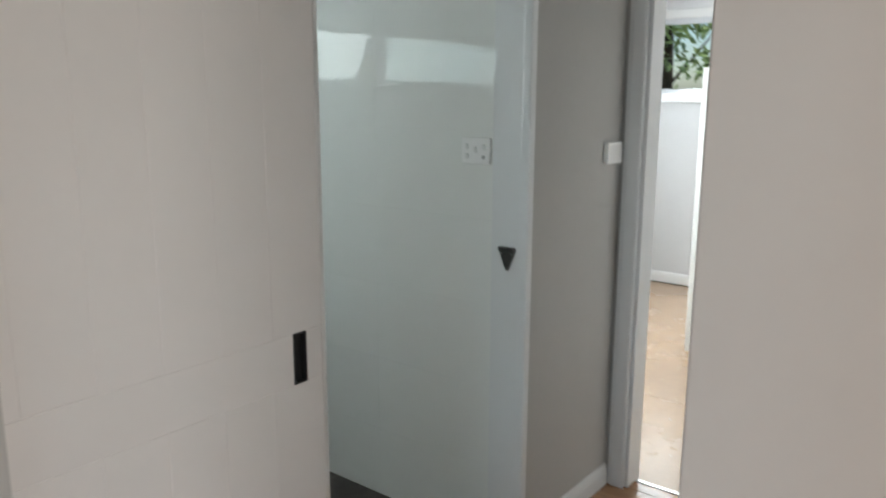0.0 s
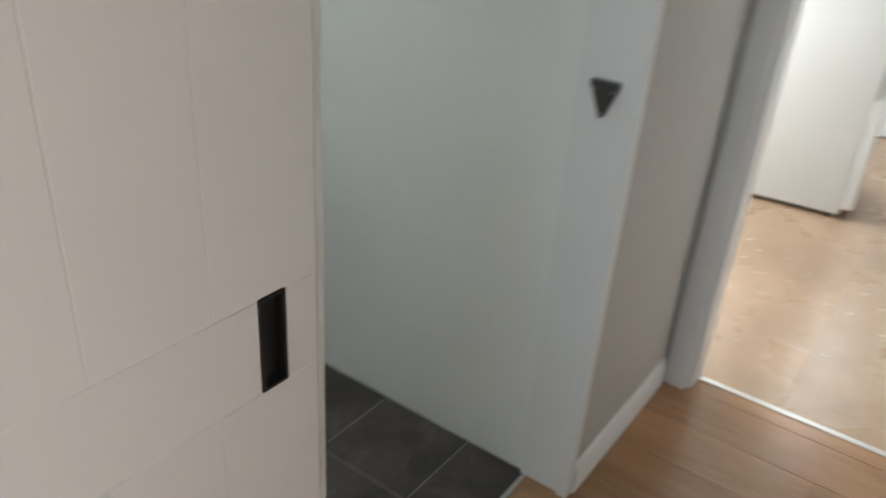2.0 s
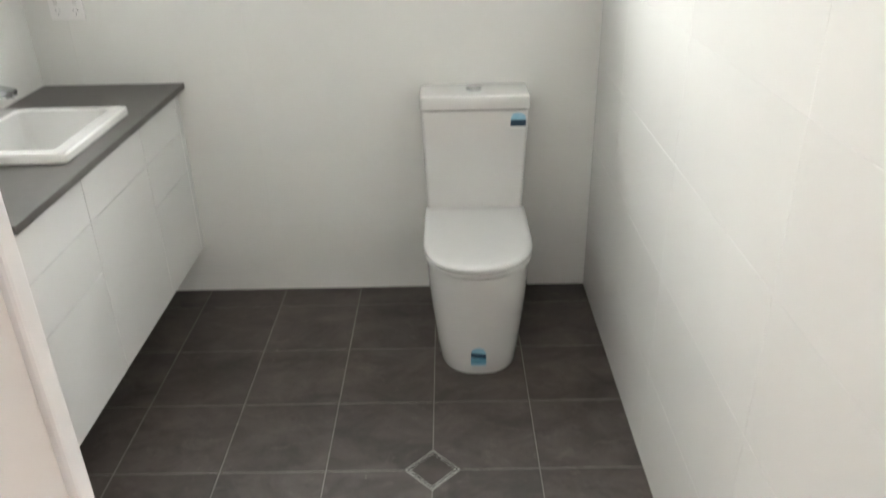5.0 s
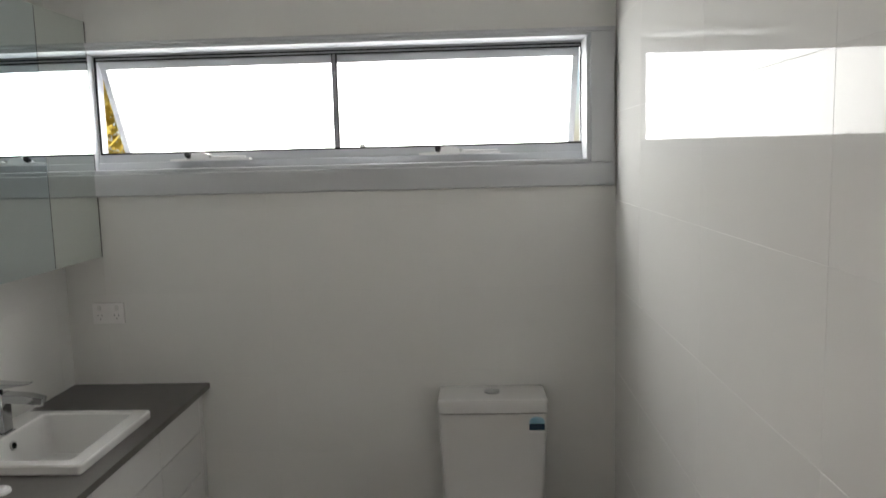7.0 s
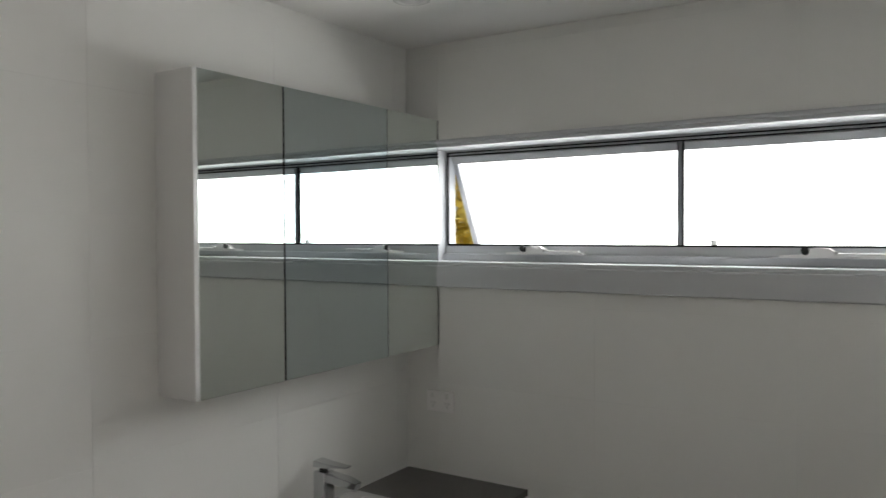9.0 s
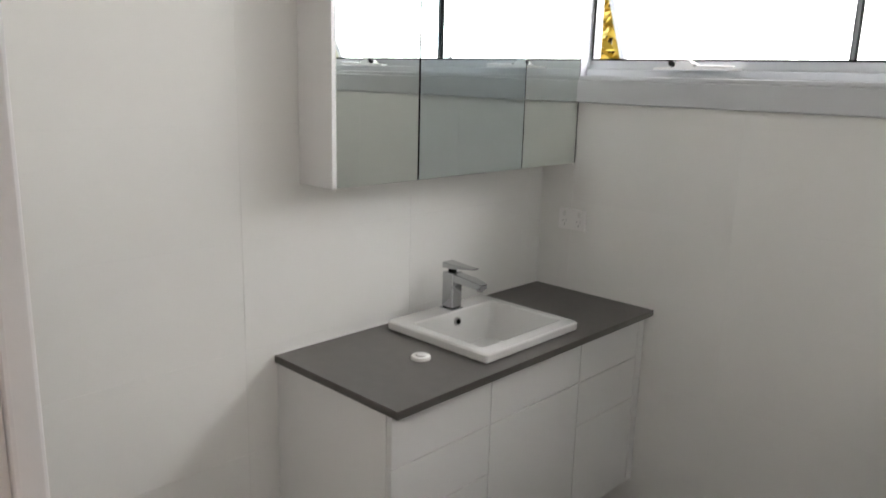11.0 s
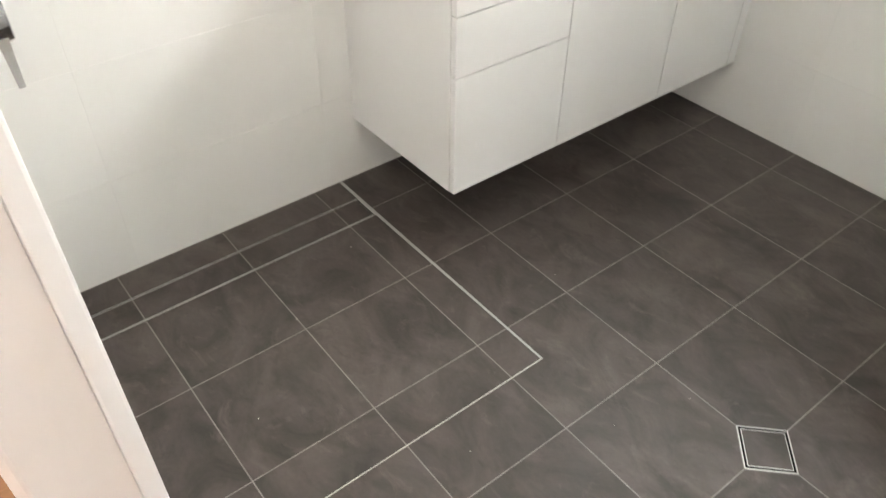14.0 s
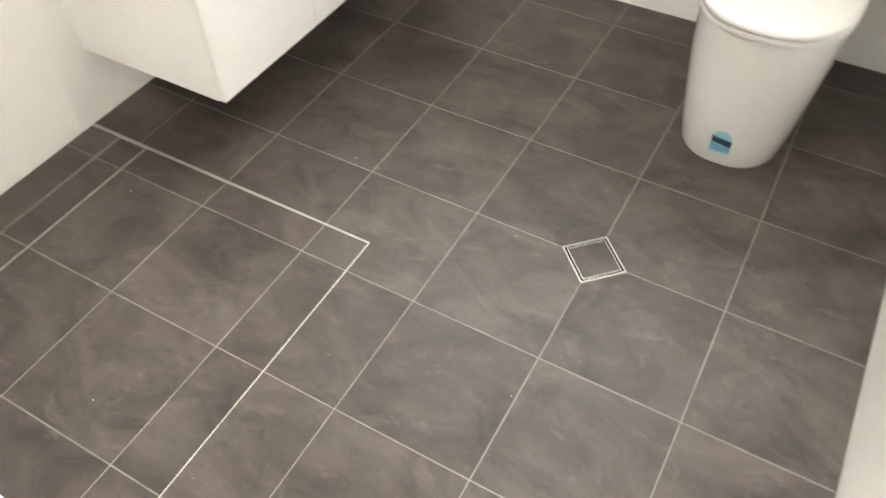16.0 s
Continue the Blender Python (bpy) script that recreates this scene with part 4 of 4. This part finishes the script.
# the exposed face widens as the shower floor falls towards the channel
wide = [[(x, SY - a, -0.004), (x, SY + 0.0018, -0.004), (x, SY + 0.0018, 0.0016), (x, SY - 0.0010, 0.0016), (x, SY - a, 0.0006)] for x, a in ((XW, 0.0075), (-0.95, 0.0060), (SX + 0.0010, 0.0024))]
bm = loft(wide)
bmesh.ops.recalc_face_normals(bm, faces=bm.faces[:])
part("strip", bm, M_satin, tr)
part("strip", box(SX - 0.0010, YS, -0.004, SX + 0.0010, SY - 0.0028, 0.0014, 0.0005), M_alu_trim, tr)
ch = thing("channel_drain", "tile-insert channel drain along the shower wall", "floor drain")
CX0, CX1, CE = -1.263, -1.167, SY - 0.008
part("edge", box(CX0 - 0.0018, YS, -0.004, CX0, CE, 0.0008), M_satin, ch)
part("edge", box(CX0 + 0.0034, YS, -0.004, CX0 + 0.0042, CE - 0.0045, 0.0008), M_satin, ch)
part("edge", box(CX1 - 0.0050, YS, -0.004, CX1 - 0.0032, CE - 0.0045, 0.0008), M_satin, ch)
part("edge", box(CX1 - 0.0008, YS, -0.004, CX1 + 0.0008, CE, 0.0008), M_satin, ch)
part("edge", box(CX0, CE - 0.0012, -0.004, CX1 - 0.0010, CE, 0.0008), M_alu_trim, ch)
part("slot", box(CX0, YS, -0.0022, CX0 + 0.0034, CE - 0.0012, -0.0003), M_dark, ch, "black strip standing for the shade in the drain slot")
part("slot", box(CX0 + 0.0034, CE - 0.0045, -0.0022, CX1 - 0.0010, CE - 0.0012, -0.0003), M_dark, ch, "black strip standing for the shade in the drain slot")
DR = 0.0765
dr = thing("floor_drain", "square tile-insert floor waste turned to a diamond", "floor drain", at=(0, 0, 0), turn=45)
s = DR / math.sqrt(2)
for k in range(4):
    bm = moved(box(-s, s - 0.0015, -0.012, s, s, 0.0012), Matrix.Rotation(radians(90 * k), 4, 'Z'))
    part("outer_edge", bm, M_alu_trim, dr)
    bm = moved(box(-s + 0.0074, s - 0.0087, -0.012, s - 0.0074, s - 0.0074, 0.0006), Matrix.Rotation(radians(90 * k), 4, 'Z'))
    part("inner_edge", bm, M_alu_trim, dr)
part("slot", box(-s + 0.0016, -s + 0.0016, -0.0022, s - 0.0016, s - 0.0016, -0.0006), M_dark, dr, "black strip standing for the shade in the drain slot")
part("tile", box(-s + 0.0088, -s + 0.0088, -0.0003, s - 0.0088, s - 0.0088, 0.0004), M_floor_tile, dr)

dust = bmesh.new()
rng = random.Random(9)
for k in range(9):
    x, y, q = rng.uniform(-1.1, 0.45), rng.uniform(-0.95, 0.25), rng.uniform(0.0005, 0.0011)
    box(x - q, y - q * rng.uniform(0.6, 2.5), 0.0, x + q, y + q, 0.0009, bm=dust)
tagged(part("plaster_dust", dust, M_spot), "white plaster specks on the bathroom tiles", "dust", kind="stuff")

# ---------------------------------------------------------------- bedroom
fr = thing("refrigerator", "tall white enamel refrigerator standing on the bare floor", "refrigerator", at=(3.016, -0.875, 0.0), turn=4.6)
part("body", box(0.0, -0.5195, 0.025, 0.60, 0.0, 1.745, 0.004, 3), M_fridge, fr, smooth=40)
part("upper_door", box(0.0005, -0.570, 0.985, 0.5995, -0.5205, 1.743, 0.005, 3), M_fridge, fr, smooth=40)
part("lower_door", box(0.0005, -0.570, 0.060, 0.5995, -0.5205, 0.975, 0.005, 3), M_fridge, fr, smooth=40)
part("gasket", box(0.012, -0.522, 0.060, 0.590, -0.5185, 1.738), M_plate, fr, "white door gasket")
part("handle_recess", box(-0.001, -0.545, 0.60, 0.012, -0.522, 0.970, 0.003), M_satin, fr, "grey recessed door grip")
for a, b in ((0.05, -0.05), (0.05, -0.48), (0.55, -0.05), (0.55, -0.48)):
    part("foot", cyl(0.018, 0.028, 16, m=Matrix.Translation((a, b, 0.014))), M_dark, fr)

bw = thing("window_2", "white framed bedroom strip window onto trees", "window")
bw["kind"] = "structure"
for b in ((4.700, -1.645, 1.530, 4.722, 0.25, 1.602), (4.700, -1.645, 2.195, 4.722, 0.25, 2.265), (4.700, -1.645, 1.602, 4.722, -1.573, 2.195), (4.700, 0.178, 1.602, 4.722, 0.25, 2.195)):
    part("architrave", box(*b, 0.004), M_trim, bw)
for b in ((4.755, -1.575, 1.60, 4.805, 0.18, 1.640), (4.755, -1.575, 2.155, 4.805, 0.18, 2.20), (4.755, -1.575, 1.640, 4.805, -1.535, 2.155), (4.755, 0.14, 1.640, 4.805, 0.18, 2.155), (4.755, -0.72, 1.640, 4.805, -0.68, 2.155)):
    part("frame", box(*b, 0.003), M_frame, bw)
for y0, y1 in ((-1.535, -0.72), (-0.68, 0.14)):
    g = part("pane", box(4.777, y0, 1.640, 4.782, y1, 2.155), M_glass, bw, "clear window glass")
    g.visible_shadow = False

# plaster splashes on the bedroom floor
def splashes():
    bm = bmesh.new()
    rng = random.Random(4)
    for k in range(60):
        if k < 22:
            x, y = rng.gauss(2.35, 0.35), rng.gauss(-1.62, 0.22)
        else:
            x, y = rng.uniform(1.5, 4.3), rng.uniform(-2.0, -0.5)
        a, e = rng.uniform(0, 6.3), rng.uniform(1.0, 2.6)
        r = rng.uniform(0.0025, 0.0075)
        pts = []
        for j in range(9):
            t = 2 * math.pi * j / 9
            q = r * rng.uniform(0.6, 1.15)
            u, v = q * e * math.cos(t), q * math.sin(t)
            pts.append((x + u * math.cos(a) - v * math.sin(a), y + u * math.sin(a) + v * math.cos(a)))
        loft([[(*p, 0.0) for p in pts], [(x + (p[0] - x) * 0.8, y + (p[1] - y) * 0.8, 0.0012) for p in pts]], cap0=False, bm=bm)
    ob = part("plaster_splashes", bm, M_spot)
    tagged(ob, "dried white plaster splashes on the particleboard", "plaster splash", kind="stuff")


splashes()
mark = bmesh.new()
for k in range(5):
    box(4.02 + 0.05 * k, -1.83 + 0.02 * k, -0.001, 4.03 + 0.05 * k, -1.70 + 0.015 * k, 0.0008, bm=mark)
tagged(part("chalk_mark", mark, M_red), "faint red chalk mark on the particleboard", "chalk mark")

# ---------------------------------------------------------------- outside
structure("ground", box(-60, -60, -0.9, 60, 60, -0.8), M_ground, "dry grass ground outside the house", "ground")


def leaf_cloud(rng, centre, spread, count, size):
    vs, fs = [], []
    for _ in range(count):
        p = Vector(centre) + Vector((rng.gauss(0, spread[0]), rng.gauss(0, spread[1]), rng.gauss(0, spread[2])))
        a = Vector((rng.gauss(0, 1), rng.gauss(0, 1), rng.gauss(0, 1))).normalized()
        b = a.cross(Vector((rng.gauss(0, 1), rng.gauss(0, 1), rng.gauss(0, 1)))).normalized()
        s = size * rng.uniform(0.6, 1.3)
        k = len(vs)
        vs += [p - a * s, p - b * s * 0.4, p + a * s, p + b * s * 0.4]
        fs += [(k, k + 1, k + 2, k + 3)]
    return vs, fs


def tree(name, at, height, spread, material, seed, label, clumps=14, leaves=160, size=0.07):
    rng = random.Random(seed)
    t = thing(name, label, "tree", at=at)
    trunk = bmesh.new()
    loft([[(r * math.cos(radians(a)) + dx, r * math.sin(radians(a)), z) for a in range(0, 360, 45)]
          for r, dx, z in ((0.14, 0, 0), (0.11, 0.04, height * 0.35), (0.07, -0.03, height * 0.65), (0.03, 0.05, height * 0.95))], bm=trunk)
    for k in range(6):
        a, z = rng.uniform(0, 6.28), height * rng.uniform(0.35, 0.75)
        e = Vector((math.cos(a) * spread * 0.7, math.sin(a) * spread * 0.7, z + height * 0.18))
        s0 = Vector((0, 0, z))
        loft([[s0 + Vector((0.035 * math.cos(radians(b)), 0.035 * math.sin(radians(b)), 0)) for b in range(0, 360, 60)],
              [e + Vector((0.010 * math.cos(radians(b)), 0.010 * math.sin(radians(b)), 0)) for b in range(0, 360, 60)]], bm=trunk)
    part("trunk", trunk, M_bark, t)
    vs, fs = [], []
    for k in range(clumps):
        a, r = rng.uniform(0, 6.28), spread * math.sqrt(rng.uniform(0, 1))
        c = (r * math.cos(a), r * math.sin(a), height * rng.uniform(0.45, 1.0))
        q, f = leaf_cloud(rng, c, (spread * 0.22, spread * 0.22, height * 0.07), leaves, size)
        fs += [tuple(i + len(vs) for i in face) for face in f]
        vs += q
    me = bpy.data.meshes.new("crown")
    me.from_pydata(vs, [], fs)
    me.materials.append(material)
    ob = new("crown", me)
    ob.parent = t


# Foliage stands in for a yellow, sheet-like shape beyond the sash gap.
tree("yellow_stand_in_tree", (-3.85, 5.3, -0.8), 4.8, 1.7, M_leaf, 3, "yellow leafy stand-in for what shows outside the bathroom window", 60, 260, 0.07)
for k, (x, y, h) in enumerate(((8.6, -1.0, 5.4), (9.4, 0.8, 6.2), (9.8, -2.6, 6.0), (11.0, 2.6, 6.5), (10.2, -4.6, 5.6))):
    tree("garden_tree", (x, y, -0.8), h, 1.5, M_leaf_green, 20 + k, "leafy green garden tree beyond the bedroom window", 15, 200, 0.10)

# ---------------------------------------------------------------- boards and tiles, piece by piece
AX_FLOOR = ((1, 0, 0), (0, 1, 0), (0, 0, 1))
x, row = -3.0, 0
while x < 1.32:
    x1 = min(x + 0.185, 1.328)
    y = -5.3 - (row * 0.83) % 2.1
    while y < -1.10:
        a, b = max(y, -5.3), min(y + 2.1, -1.098)
        if b - a > 0.02:
            slab("floorboard", rect(x, a, x1, b, 0.0004), (0, 0, 0), AX_FLOOR, 0.006, 0.0008, M_timber, hall_floor)
        y += 2.1
    x, row = x1, row + 1

G = 0.0015
XS = [-0.476, -0.3, 0.0, 0.3, XE]


def floor_tile(x0, y0, x1, y1):
    poly = rect(x0, y0, x1, y1, G)
    if min(abs(x0), abs(x1)) < 0.01 and min(abs(y0), abs(y1)) < 0.01:
        sx, sy = (1 if x0 + x1 > 0 else -1), (1 if y0 + y1 > 0 else -1)
        poly = clip(poly, sx, sy, DR + 0.003)
    slab("tile", poly, (0, 0, 0), AX_FLOOR, 0.006, 0.0007, M_floor_tile, bath_floor, 0.0001)


ROWS = [YS, -0.9, -0.6, -0.3, 0.0, 0.3, 0.6, 0.9, YN]
for y0, y1 in zip(ROWS, ROWS[1:]):
    if y1 <= -0.29:
        for x0, x1 in zip(XS, XS[1:]):
            floor_tile(x0 + (0.0003 if x0 == SX else 0), y0, x1, y1)
        for x0, x1 in ((XW, CX0), (CX0 + 0.004, CX1 - 0.004), (CX1, -0.9), (-0.9, -0.6), (-0.6, SX - 0.0003)):
            floor_tile(x0, y0, x1, y1)
    elif y0 == -0.3:
        for x0, x1 in ((XW, CX0), (CX0 + 0.004, CX1 - 0.004), (CX1, -0.9), (-0.9, -0.6), (-0.6, SX - 0.0003)):
            floor_tile(x0, y0, x1, (CE - 0.0045 if x0 == CX0 + 0.004 else SY - 0.0018))
        for x0, x1 in ((XW, -1.2), (-1.2, -0.9), (-0.9, -0.6)):
            floor_tile(x0, SY + 0.0008, x1, y1)
        for x0, x1 in zip(XS[1:], XS[2:]):
            floor_tile(x0, y0, x1, y1)
        ell = [(SX + 0.0018, y0 + G), (-0.3 - G, y0 + G), (-0.3 - G, y1 - G), (-0.6 + G, y1 - G), (-0.6 + G, SY + 0.0023), (SX + 0.0018, SY + 0.0023)]
        slab("tile", ell, (0, 0, 0), AX_FLOOR, 0.006, 0.0007, M_floor_tile, bath_floor)
    else:
        cols = [XW, -1.2, -0.9, -0.6, -0.3, 0.0, 0.3, XE]
        for x0, x1 in zip(cols, cols[1:]):
            floor_tile(x0, y0, x1, y1)

COURSES = [0.0, 0.283, 0.580, 0.877, 1.174, 1.471, 1.768, 2.065, 2.362, ZC]


def tiled_wall(parent, origin, axes, u0, u1, hole=None, start=0.0):
    """White tiles 0.6 by 0.3 on a wall; hole: u0, z0, u1, z1 left free."""
    edges = [u0] + [start + 0.598 * k for k in range(-8, 9) if u0 + 0.03 < start + 0.598 * k < u1 - 0.03] + [u1]
    for z0, z1 in zip(COURSES, COURSES[1:]):
        for a, b in zip(edges, edges[1:]):
            cells = [(a, z0, b, z1)]
            if hole:
                h0, k0, h1, k1 = hole
                out = []
                for c in cells:
                    if c[2] <= h0 or c[0] >= h1 or c[3] <= k0 or c[1] >= k1:
                        out.append(c)
                        continue
                    if c[1] < k0:
                        out.append((c[0], c[1], c[2], k0))
                    if c[3] > k1:
                        out.append((c[0], k1, c[2], c[3]))
                    lo, hi = max(c[1], k0), min(c[3], k1)
                    if c[0] < h0:
                        out.append((c[0], lo, h0, hi))
                    if c[2] > h1:
                        out.append((h1, lo, c[2], hi))
                cells = out
            for c in cells:
                if c[2] - c[0] > 0.006 and c[3] - c[1] > 0.006:
                    slab("tile", rect(*c, 0.0005), origin, axes, 0.007, 0.0002, M_wall_tile, parent, 0.0001)


tiled_wall(wall_e, (XE, 0, 0), ((0, -1, 0), (0, 0, 1), (-1, 0, 0)), -YN, 1.0765, start=-0.053)
tiled_wall(wall_w, (XW, 0, 0), ((0, 1, 0), (0, 0, 1), (1, 0, 0)), YS, YN, start=-0.24)
tiled_wall(wall_n, (0, YN, 0), ((1, 0, 0), (0, 0, 1), (0, -1, 0)), XW, XE, hole=(WX0, WZ0, WX1, WZ1), start=-0.03)
